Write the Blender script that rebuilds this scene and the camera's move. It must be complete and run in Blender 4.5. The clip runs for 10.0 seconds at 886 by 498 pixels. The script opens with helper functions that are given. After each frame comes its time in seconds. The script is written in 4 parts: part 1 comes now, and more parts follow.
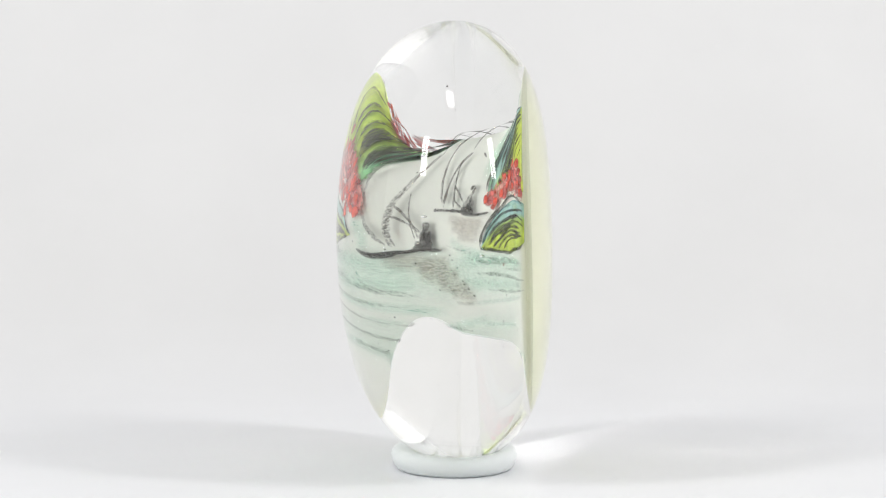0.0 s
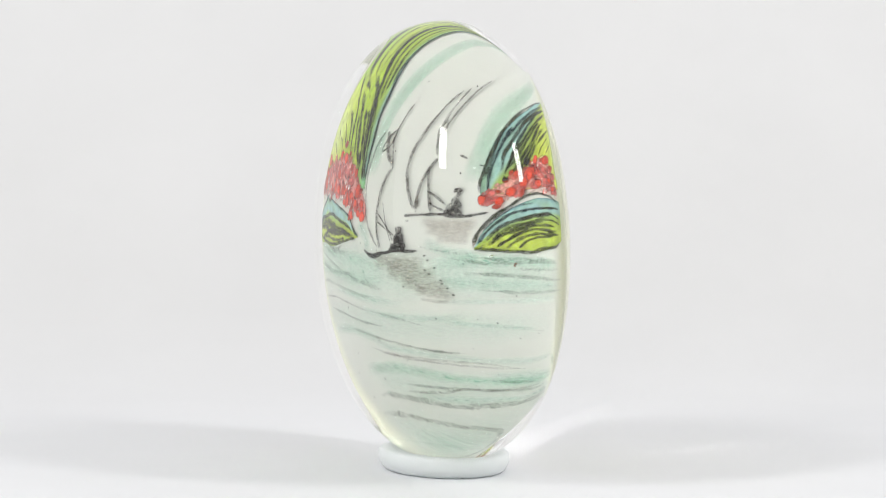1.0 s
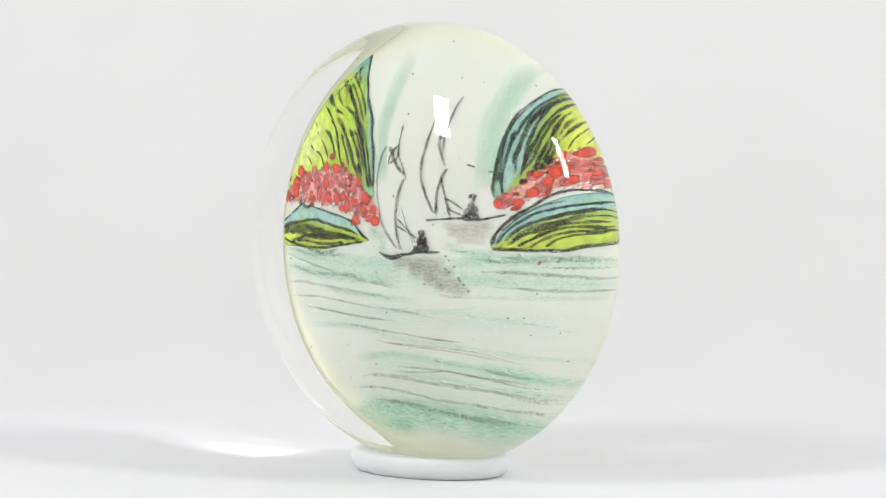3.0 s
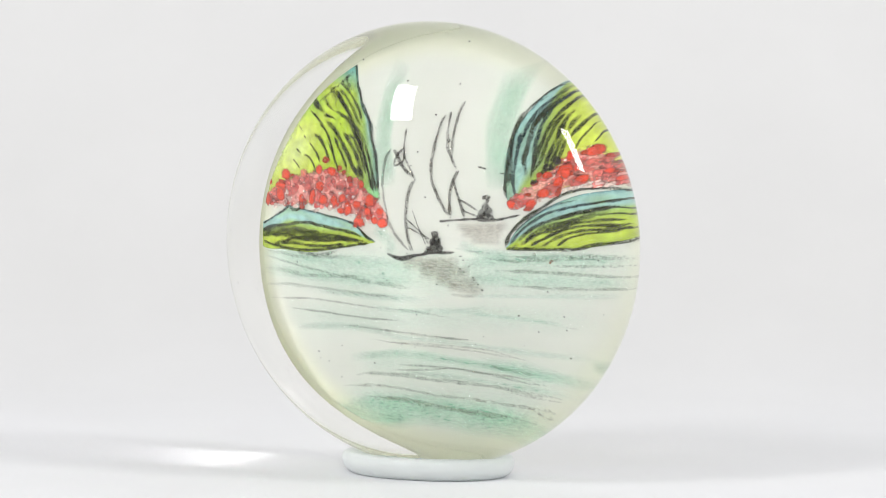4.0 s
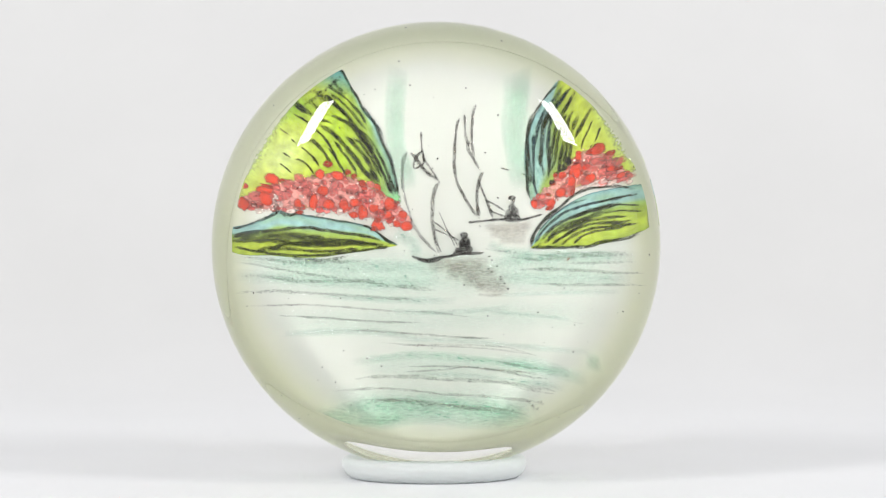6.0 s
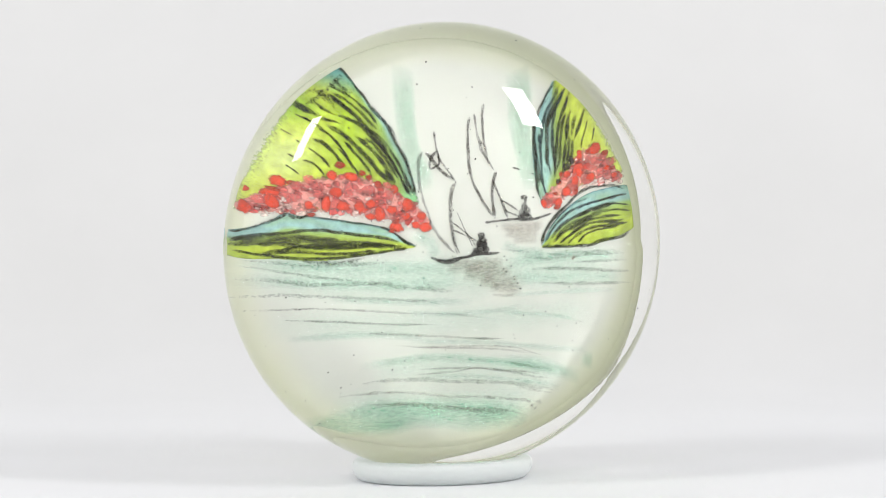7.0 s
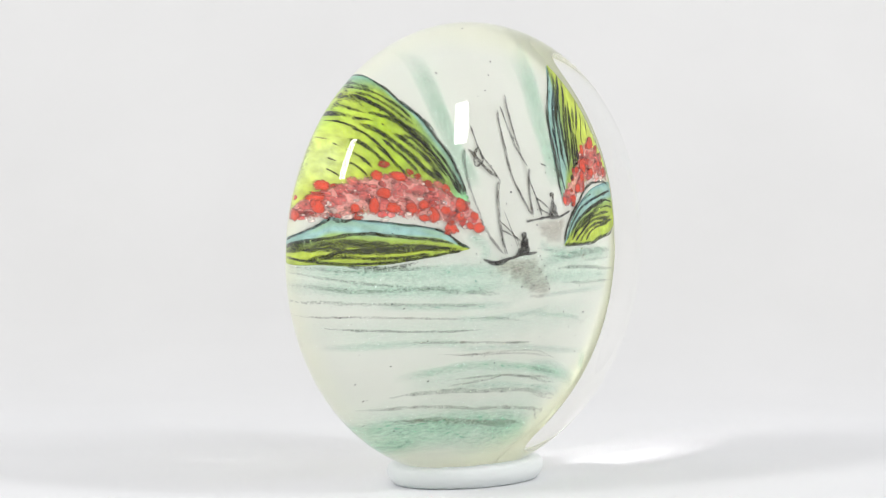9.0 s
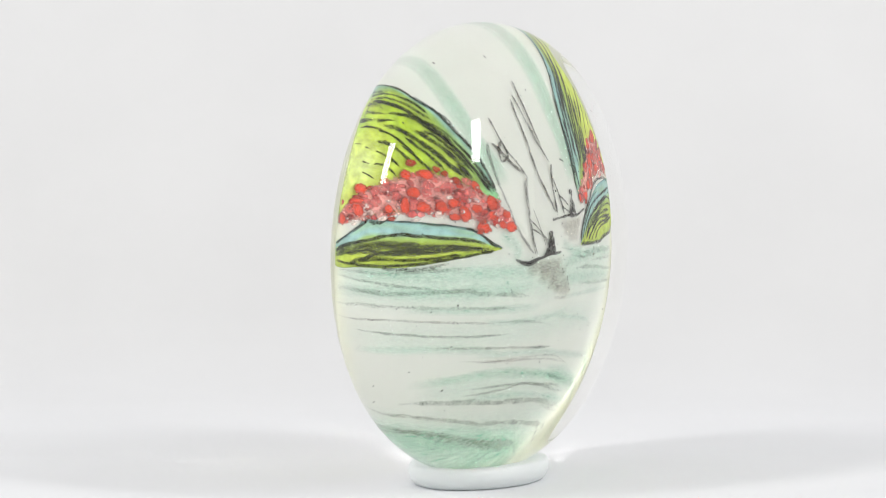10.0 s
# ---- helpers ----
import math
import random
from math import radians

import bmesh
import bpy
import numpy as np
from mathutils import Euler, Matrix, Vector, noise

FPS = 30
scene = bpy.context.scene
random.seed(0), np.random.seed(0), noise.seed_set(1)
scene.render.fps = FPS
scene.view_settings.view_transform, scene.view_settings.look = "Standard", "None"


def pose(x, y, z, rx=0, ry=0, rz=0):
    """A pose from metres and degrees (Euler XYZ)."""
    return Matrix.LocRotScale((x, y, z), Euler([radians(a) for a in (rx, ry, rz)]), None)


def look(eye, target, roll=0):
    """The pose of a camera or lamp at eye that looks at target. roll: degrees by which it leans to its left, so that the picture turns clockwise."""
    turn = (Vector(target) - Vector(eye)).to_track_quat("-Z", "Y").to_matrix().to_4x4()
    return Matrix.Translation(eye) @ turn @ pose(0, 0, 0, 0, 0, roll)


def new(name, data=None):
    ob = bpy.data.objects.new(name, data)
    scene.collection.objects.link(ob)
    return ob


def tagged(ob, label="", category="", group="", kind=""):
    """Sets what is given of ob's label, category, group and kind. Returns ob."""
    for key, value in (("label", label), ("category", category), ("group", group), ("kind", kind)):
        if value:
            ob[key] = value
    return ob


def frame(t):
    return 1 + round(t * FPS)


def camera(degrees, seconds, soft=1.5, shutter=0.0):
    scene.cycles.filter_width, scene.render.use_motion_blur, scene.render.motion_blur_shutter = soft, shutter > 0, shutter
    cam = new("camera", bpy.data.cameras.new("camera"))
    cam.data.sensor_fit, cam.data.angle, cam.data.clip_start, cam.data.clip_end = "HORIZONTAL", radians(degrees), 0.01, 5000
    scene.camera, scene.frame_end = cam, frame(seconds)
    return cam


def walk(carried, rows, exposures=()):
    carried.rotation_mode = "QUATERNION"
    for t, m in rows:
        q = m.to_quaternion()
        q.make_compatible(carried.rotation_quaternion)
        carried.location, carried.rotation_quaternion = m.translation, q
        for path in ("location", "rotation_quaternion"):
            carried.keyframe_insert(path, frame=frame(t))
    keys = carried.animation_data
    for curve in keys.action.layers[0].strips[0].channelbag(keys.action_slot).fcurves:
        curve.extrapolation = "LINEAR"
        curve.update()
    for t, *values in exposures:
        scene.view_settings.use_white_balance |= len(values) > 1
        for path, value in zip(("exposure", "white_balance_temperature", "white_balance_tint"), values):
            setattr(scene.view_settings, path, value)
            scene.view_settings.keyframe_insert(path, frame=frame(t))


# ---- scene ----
MM = 0.001
cam = camera(13.157, 10.0, 0.6)
EYE = pose(-3.1545 * MM, -342.95 * MM, 45.81 * MM, 85.7355, 0, 0)
walk(cam, [(0.0, EYE), (10.0, EYE)])

# ---- light: a white studio with two softboxes high on either side ----
world = bpy.data.worlds.new("white_studio")
scene.world = world
world.use_nodes = True
world.node_tree.nodes["Background"].inputs[0].default_value = (0.993, 0.99, 0.986, 1)
# invented gradient: stronger ambient light at the horizon to brighten the painting, weaker overhead
wn, wl = world.node_tree.nodes, world.node_tree.links
way, parts, fall = wn.new("ShaderNodeTexCoord"), wn.new("ShaderNodeSeparateXYZ"), wn.new("ShaderNodeMapRange")
fall.inputs["From Min"].default_value, fall.inputs["From Max"].default_value = 0.0, 1.0
fall.inputs["To Min"].default_value, fall.inputs["To Max"].default_value = 1.28, 0.68
wl.new(way.outputs["Generated"], parts.inputs[0])
wl.new(parts.outputs["Z"], fall.inputs["Value"])
wl.new(fall.outputs[0], wn["Background"].inputs[1])


def softbox(azimuth, elevation, lean, power):
    d = bpy.data.lights.new("softbox", "AREA")
    d.shape, d.size, d.size_y, d.energy = "RECTANGLE", 0.043, 0.116, power
    d.color = (1.0, 0.99, 0.975)
    a, e = radians(azimuth), radians(elevation)
    ob = new("softbox", d)
    ob.matrix_world = look((0.35 * math.sin(a) * math.cos(e), -0.35 * math.cos(a) * math.cos(e), 0.02 + 0.35 * math.sin(e)), (0, 0, 0.02), lean)
    return ob


softbox(-56, 40.0, 16, 0.36)
softbox(61, 38.5, -16, 0.36)
scene.view_settings.exposure = 0.04
scene.cycles.sample_clamp_indirect, scene.cycles.blur_glossy, scene.cycles.transparent_max_bounces = 0.0, 0.0, 64
scene.cycles.max_bounces, scene.cycles.diffuse_bounces, scene.cycles.transmission_bounces, scene.cycles.glossy_bounces = 32, 16, 24, 16


# ---- materials ----
def srgb(h):
    c = [int(h[i:i + 2], 16) / 255 for i in (0, 2, 4)]
    return tuple(x / 12.92 if x < 0.04045 else ((x + 0.055) / 1.055) ** 2.4 for x in c)


def shader(name):
    m = bpy.data.materials.new(name)
    m.use_nodes = True
    return m, m.node_tree.nodes, m.node_tree.links, m.node_tree.nodes["Principled BSDF"]


def grain(nodes, links, size, detail=3.0, stretch=(1, 1, 1)):
    """A noise over object space whose grains are about size metres wide."""
    co = nodes.new("ShaderNodeTexCoord")
    mp = nodes.new("ShaderNodeMapping")
    mp.inputs["Scale"].default_value = stretch
    n = nodes.new("ShaderNodeTexNoise")
    n.inputs["Scale"].default_value = 1 / size
    n.inputs["Detail"].default_value = detail
    links.new(co.outputs["Object"], mp.inputs["Vector"])
    links.new(mp.outputs["Vector"], n.inputs["Vector"])
    return n.outputs["Fac"]


def spread(nodes, links, value, lo, hi, out_lo, out_hi):
    r = nodes.new("ShaderNodeMapRange")
    for k, v in (("From Min", lo), ("From Max", hi), ("To Min", out_lo), ("To Max", out_hi)):
        r.inputs[k].default_value = v
    links.new(value, r.inputs["Value"])
    return r.outputs["Result"]


def times(nodes, links, a, b):
    m = nodes.new("ShaderNodeMath")
    m.operation = "MULTIPLY"
    links.new(a, m.inputs[0])
    links.new(b, m.inputs[1])
    return m.outputs[0]


def sheet_material():
    m, n, l, b = shader("white_paper")
    b.inputs["Roughness"].default_value = 0.55
    b.inputs["Specular IOR Level"].default_value = 0.25
    v = spread(n, l, grain(n, l, 0.02), 0.3, 0.7, 0.985, 1.015)
    mix = n.new("ShaderNodeMix")
    mix.data_type, mix.blend_type = "RGBA", "MULTIPLY"
    mix.inputs[0].default_value = 1.0
    # painted light falloff: white paper in front, a little greyer up the sweep
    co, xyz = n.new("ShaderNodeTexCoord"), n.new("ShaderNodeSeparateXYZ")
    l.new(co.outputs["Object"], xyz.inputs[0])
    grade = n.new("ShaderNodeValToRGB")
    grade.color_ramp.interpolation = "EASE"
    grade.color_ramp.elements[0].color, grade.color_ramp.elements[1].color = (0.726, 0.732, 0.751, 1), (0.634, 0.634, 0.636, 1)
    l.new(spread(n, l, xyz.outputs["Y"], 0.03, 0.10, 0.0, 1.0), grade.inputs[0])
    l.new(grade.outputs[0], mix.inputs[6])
    l.new(v, mix.inputs[7])
    l.new(mix.outputs[2], b.inputs["Base Color"])
    bump = n.new("ShaderNodeBump")
    bump.inputs["Strength"].default_value = 0.05
    bump.inputs["Distance"].default_value = 0.0001
    l.new(grain(n, l, 0.0006), bump.inputs["Height"])
    l.new(bump.outputs[0], b.inputs["Normal"])
    return m


def glass_material():
    m, n, l, b = shader("clear_glass")
    b.inputs["Base Color"].default_value = (0.992, 0.99, 0.972, 1)
    b.inputs["Roughness"].default_value = 0.0
    b.inputs["IOR"].default_value = 1.49
    b.inputs["Transmission Weight"].default_value = 1.0
    return m


def silicone_material():
    m, n, l, b = shader("milky_silicone")
    v = spread(n, l, grain(n, l, 0.003), 0.3, 0.7, 0.3, 0.42)
    b.inputs["Base Color"].default_value = (0.63, 0.67, 0.685, 1)
    b.inputs["Specular IOR Level"].default_value = 0.3
    b.inputs["Subsurface Weight"].default_value = 1.0
    b.inputs["Subsurface Radius"].default_value = (1, 1, 1)
    b.inputs["Subsurface Scale"].default_value = 0.008
    l.new(v, b.inputs["Roughness"])
    b.inputs["IOR"].default_value = 1.41
    b.inputs["Transmission Weight"].default_value = 0.0
    return m


def enamel_material(name, one, two):
    m, n, l, b = shader(name)
    ramp = n.new("ShaderNodeValToRGB")
    ramp.color_ramp.elements[0].position, ramp.color_ramp.elements[0].color = 0.35, (*one, 1)
    ramp.color_ramp.elements[1].position, ramp.color_ramp.elements[1].color = 0.65, (*two, 1)
    l.new(grain(n, l, 0.004), ramp.inputs[0])
    # the cream ground shows where the layer thins out
    at, mix = n.new("ShaderNodeAttribute"), n.new("ShaderNodeMix")
    at.attribute_name = "thin"
    mix.data_type = "RGBA"
    mix.inputs[7].default_value = (0.765, 0.785, 0.63, 1)
    l.new(at.outputs["Fac"], mix.inputs[0])
    l.new(ramp.outputs[0], mix.inputs[6])
    l.new(mix.outputs[2], b.inputs["Base Color"])
    b.inputs["Roughness"].default_value = 0.6
    b.inputs["Specular IOR Level"].default_value = 0.1
    return m


def brush_material(name, swing, lo, hi, size, tone):
    """Opaque paint: its thin borders break up along the grain of the ground."""
    m, n, l, b = shader(name)
    at = n.new("ShaderNodeAttribute")
    at.attribute_name = "paint"
    mix = n.new("ShaderNodeMix")
    mix.data_type, mix.blend_type = "RGBA", "MULTIPLY"
    mix.inputs[0].default_value = 1.0
    l.new(at.outputs["Color"], mix.inputs[6])
    l.new(spread(n, l, grain(n, l, 0.0006), 0.3, 0.7, 1 - tone, 1 + tone), mix.inputs[7])
    l.new(mix.outputs[2], b.inputs["Base Color"])
    add = n.new("ShaderNodeMath")
    l.new(at.outputs["Alpha"], add.inputs[0])
    l.new(spread(n, l, grain(n, l, size, 5.0), 0.25, 0.75, -swing, swing), add.inputs[1])
    l.new(spread(n, l, add.outputs[0], lo, hi, 0.0, 1.0), b.inputs["Alpha"])
    b.inputs["Roughness"].default_value = 0.6
    b.inputs["Specular IOR Level"].default_value = 0.1
    return m


def paint_material(name, hole_lo, hole_hi, size, tone=0.16, stretch=(1, 1, 1)):
    """Paint whose colour and cover come from the stroke; the brush leaves grains of the ground bare."""
    m, n, l, b = shader(name)
    at = n.new("ShaderNodeAttribute")
    at.attribute_name = "paint"
    mix = n.new("ShaderNodeMix")
    mix.data_type, mix.blend_type = "RGBA", "MULTIPLY"
    mix.inputs[0].default_value = 1.0
    l.new(at.outputs["Color"], mix.inputs[6])
    l.new(spread(n, l, grain(n, l, 0.0007), 0.3, 0.7, 1 - tone, 1 + tone), mix.inputs[7])
    l.new(mix.outputs[2], b.inputs["Base Color"])
    cover = spread(n, l, grain(n, l, size, 4.0, stretch), hole_lo, hole_hi, 0.0, 1.0)
    patch = spread(n, l, grain(n, l, 0.0016), 0.25, 0.6, 0.75, 1.0)
    l.new(times(n, l, times(n, l, at.outputs["Alpha"], cover), patch), b.inputs["Alpha"])
    b.inputs["Roughness"].default_value = 0.6
    b.inputs["Specular IOR Level"].default_value = 0.1
    return m


def speck_material():
    m, n, l, b = shader("dark_speck")
    v = spread(n, l, grain(n, l, 0.0005), 0.3, 0.7, 0.01, 0.05)
    l.new(v, b.inputs["Base Color"])
    b.inputs["Roughness"].default_value = 0.8
    return m


SHEET, GLASS, SILICONE = sheet_material(), glass_material(), silicone_material()
ENAMEL = enamel_material("white_enamel", (0.700, 0.727, 0.660), (0.724, 0.748, 0.685))
BACKING = enamel_material("cream_backing", (0.855, 0.865, 0.72), (0.875, 0.885, 0.75))
WASH = paint_material("water_wash", 0.05, 0.8, 0.00012, 0.08, (0.25, 1, 1))
BODY = brush_material("body_colour", 0.35, 0.15, 0.75, 0.00013, 0.19)
MIST = paint_material("mist_wash", -0.25, 0.7, 0.00010, 0.08)
PENCIL = brush_material("pencil", 0.46, 0.14, 1.4, 0.00012, 0.3)
INK = brush_material("dry_ink", 0.54, 0.1, 1.25, 0.00012, 0.35)
HATCH = brush_material("dry_hatching", 0.6, 0.2, 1.18, 0.00011, 0.35)
DAB = brush_material("blossom_paint", 0.42, 0.12, 0.95, 0.00016, 0.22)
SPECK = speck_material()


def part(name, bm, mat, parent=None, label=""):
    me = bpy.data.meshes.new(name)
    bm.to_mesh(me)
    bm.free()
    me.materials.append(mat)
    for p in me.polygons:
        p.use_smooth = True
    ob = new(name, me)
    ob.parent = parent
    return tagged(ob, label)


# ---- the white sheet: flat under the stand, swept up behind it ----
def paper_sweep():
    bm = bmesh.new()
    prof = [(-0.8, 0.0), (-0.5, 0.0), (-0.2, 0.0), (0.0, 0.0), (0.03, 0.0)]
    prof += [(0.05 + 0.10 * math.sin(radians(a)), 0.10 - 0.10 * math.cos(radians(a))) for a in range(0, 89, 4)]
    prof += [(0.152, 0.25), (0.155, 0.45), (0.158, 0.7)]
    xs = [-0.8, -0.4, -0.15, 0.0, 0.15, 0.4, 0.8]
    g = [[bm.verts.new((x, y, z)) for x in xs] for y, z in prof]
    for i in range(len(prof) - 1):
        for j in range(len(xs) - 1):
            bm.faces.new((g[i][j], g[i][j + 1], g[i + 1][j + 1], g[i + 1][j]))
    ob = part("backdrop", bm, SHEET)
    sol = ob.modifiers.new("thickness", "SOLIDIFY")
    sol.thickness, sol.offset = 0.0004, -1
    return tagged(ob, "smooth white paper sheet swept up behind the stand", "backdrop", kind="structure")


paper_sweep()

# ---- the painted glass: a lens-shaped body with a curved painted layer inside ----
A, FRONT, BACK, FRONT_SWELL, BACK_SWELL = 20.0, 10.873, 8.568, 0.1387, 0.3488
RIM, OFF = 14.65, 0.3


def glass_body(parent):
    bm = bmesh.new()
    bmesh.ops.create_uvsphere(bm, u_segments=128, v_segments=96, radius=1)
    for v in bm.verts:
        x, y, z = v.co
        # poles along the short axis, front towards -y, a little fuller than an ellipsoid
        q = x * x + y * y
        half = FRONT * (1 + FRONT_SWELL * q) if z > 0 else BACK * (1 + BACK_SWELL * q)
        v.co = (x * A * MM, -z * half * MM, y * A * MM)
    return part("glass_body", bm, GLASS, parent, "clear faintly green polished glass body")


def depth(u, v):
    """How far the painted layer, a shallow dish, lies behind the glass's middle plane."""
    q = ((u + 0.04) ** 2 + (v - 0.31) ** 2) / 20
    return -0.507 + 0.5187 * q - 0.1709 / 20 * q * q


def rim_at(angle):
    """The layer's radius: it runs further out low on both sides."""
    angle %= 360
    low = 0.55 * math.exp(-((angle - 215) / 28) ** 2) + 0.45 * math.exp(-((angle - 325) / 28) ** 2)
    return RIM + 0.38 * math.cos(radians(angle)) ** 2 + low


def lip(u, v):
    """The layer's border rolls back."""
    over = math.hypot(u - OFF, v) - rim_at(math.degrees(math.atan2(v, u - OFF))) + 1.5
    return 0.2 * max(0, over) ** 2


def on_layer(u, v, lift=0.0):
    """The point u, v millimetres from the middle of the painted layer, lifted to the front."""
    r, most = math.hypot(u - OFF, v), rim_at(math.degrees(math.atan2(v, u - OFF))) - 0.07
    if r > most:
        u, v = OFF + (u - OFF) * most / r, v * most / r
    return (u * MM, (depth(u, v) + lip(u, v) - lift) * MM, v * MM)


def dish_layer(parent, name, mat, near, far, wider, label):
    """A thin dish; "thin" holds how much the layer thins out towards its border."""
    bm = bmesh.new()
    rings, seg, thin = 48, 128, []
    for side in (near, far):
        mid = bm.verts.new((OFF * MM, (depth(OFF, 0) + side) * MM, 0))
        thin.append(0.0)
        last = None
        for i in range(1, rings + 1):
            around = []
            for k in range(seg):
                most = rim_at(360 * k / seg) + wider
                r = most * (i / rings) ** 0.8
                a = 2 * math.pi * k / seg
                around.append((OFF + r * math.cos(a), r * math.sin(a)))
                reach = 1.3 + 0.8 * bump2((k * 360 / seg - 222) / 30, 1) + 0.7 * bump2((k * 360 / seg - 322) / 26, 1)
                x = max(0, 1 - (most - r) / (reach * (1 + 0.25 * noise.noise((3 * math.cos(a), 3 * math.sin(a), 5)))))
                thin.append(x * x * (3 - 2 * x))
            ring = [bm.verts.new((u * MM, (depth(u, v) + lip(u, v) + side) * MM, v * MM)) for u, v in around]
            for k in range(seg):
                n = (k + 1) % seg
                bm.faces.new((mid, ring[k], ring[n]) if last is None else (last[k], ring[k], ring[n], last[n]))
            last = ring
        if side == far:
            for k in range(seg):
                n = (k + 1) % seg
                bm.faces.new((rim[k], last[k], last[n], rim[n]))
        rim = last
    bmesh.ops.recalc_face_normals(bm, faces=bm.faces)
    ob = part(name, bm, mat, parent, label)
    ob.data.attributes.new("thin", "FLOAT", "POINT").data.foreach_set("value", thin)
    return ob


class Paint:
    """Collects strokes and washes that lie on the painted layer."""

    def __init__(self, lift=0.06, trail=0.0):
        self.v, self.f, self.c, self.lift, self.trail = [], [], [], lift, trail

    def above(self):
        """The next touch of the brush lies a hair over the last."""
        self.lift += 0.0007
        return self.lift

    def grid(self, pts, cols, lift):
        """pts, cols: rows of (u, v) and of (r, g, b, cover)."""
        base, w = len(self.v), len(pts[0])
        for rp, rc in zip(pts, cols):
            for (u, v), c in zip(rp, rc):
                self.v.append(on_layer(u, v, lift))
                self.c.append(c)
        for i in range(len(pts) - 1):
            for j in range(w - 1):
                k = base + i * w + j
                self.f.append((k, k + 1, k + w + 1, k + w))

    def ink(self, width, cover, col, *pts):
        """A dry, lumpy brush stroke with soft borders and drawn-out ends."""
        line = smooth(pts, 0.11)
        n, seed, lift = len(line), random.random() * 50, self.above()
        rows, cols = [], []
        for i, (u, v) in enumerate(line):
            a, b = line[max(i - 1, 0)], line[min(i + 1, n - 1)]
            du, dv = b[0] - a[0], b[1] - a[1]
            q = math.hypot(du, dv) or 1
            end = min(1, (i + 1) * 0.11 / max(1.4 * width, self.trail), (n - i) * 0.11 / max(2.2 * width, self.trail))
            w = width * 0.53 * (1 + 0.45 * noise.noise((i * 0.16, seed, 0))) * (0.35 + 0.65 * end)
            d = 0.16 * width * noise.noise((i * 0.13, seed, 7))
            rows.append([(u - dv / q * (d + w * x), v + du / q * (d + w * x)) for x in (1, 0.55, 0, -0.55, -1)])
            k = cover * (0.92 + 0.4 * noise.noise((i * 0.14, seed, 3))) * (0.35 + 0.65 * end)
            cols.append([(*col, k * x) for x in (0.12, 0.88, 1, 0.88, 0.12)])
        self.grid(rows, cols, lift)

    def band(self, line, width, col, lift, cover, fade=0.35, cross=7):
        """A soft wash along a line: full in the middle, thin at its borders."""
        line = smooth(line, 0.3)
        n, seed = len(line), random.random() * 50
        rows, cols = [], []
        for i, (u, v) in enumerate(line):
            a, b = line[max(i - 1, 0)], line[min(i + 1, n - 1)]
            du, dv = b[0] - a[0], b[1] - a[1]
            q = math.hypot(du, dv) or 1
            s = i / (n - 1)
            end = min(1, s / 0.18, (1 - s) / 0.18)
            w = width / 2 * (1 + 0.3 * noise.noise((i * 0.15, seed, 1)))
            r, c = [], []
            for j in range(cross):
                x = 2 * j / (cross - 1) - 1
                r.append((u - dv / q * w * x, v + du / q * w * x))
                c.append((*col, cover * max(0, end) * min(1, (1 - abs(x)) / fade)))
            rows.append(r)
            cols.append(c)
        self.grid(rows, cols, lift)

    def patch(self, one, two, colour, lift, n=40, m=24):
        """The area between two lines; colour(s, t) runs along the lines and across from one to two."""
        p, q = even(one, n), even(two, n)
        rows = [[(a[0] + (b[0] - a[0]) * j / (m - 1), a[1] + (b[1] - a[1]) * j / (m - 1)) for j in range(m)] for a, b in zip(p, q)]
        cols = [[list(colour(i / (n - 1), j / (m - 1))) for j in range(m)] for i in range(n)]
        for i in range(n):
            for j in range(m):
                if j in (0, m - 1) or i == n - 1:
                    cols[i][j][3] *= 0.4
        self.grid(rows, cols, lift)

    def dab(self, u, v, ru, rv, col, cover=1.0, lean=0.0):
        """One touch of a wet brush: an uneven blot, fuller in colour at its border."""
        base, seed, lift, n = len(self.v), random.random() * 50, self.above(), 14
        ca, sa = math.cos(radians(lean)), math.sin(radians(lean))
        self.v.append(on_layer(u, v, lift))
        self.c.append((*[min(1, x * 1.18) for x in col], cover * 0.88))
        for ring, tone, k in ((0.72, 0.97, 1.0), (1.08, 0.78, 0.16)):
            for j in range(n):
                a = 2 * math.pi * j / n
                w = ring * (1 + 0.34 * noise.noise((math.cos(a) * 1.2, math.sin(a) * 1.2, seed)))
                x, y = ru * w * math.cos(a), rv * w * math.sin(a)
                self.v.append(on_layer(u + x * ca - y * sa, v + x * sa + y * ca, lift))
                self.c.append((*[x * tone for x in col], cover * k))
        for j in range(n):
            i, o = base + 1 + j, base + 1 + (j + 1) % n
            self.f += [(base, i, o), (i, i + n, o + n, o)]

    def dabs(self, col, cover, *spots):
        for u, v, ru, rv in spots:
            self.dab(u, v, ru, rv, col, cover, random.uniform(-15, 15))

    def done(self, name, mat, parent, label=""):
        me = bpy.data.meshes.new(name)
        me.from_pydata(self.v, [], self.f)
        at = me.color_attributes.new("paint", "FLOAT_COLOR", "POINT")
        at.data.foreach_set("color", [x for c in self.c for x in c])
        me.materials.append(mat)
        ob = new(name, me)
        ob.parent = parent
        return tagged(ob, label)


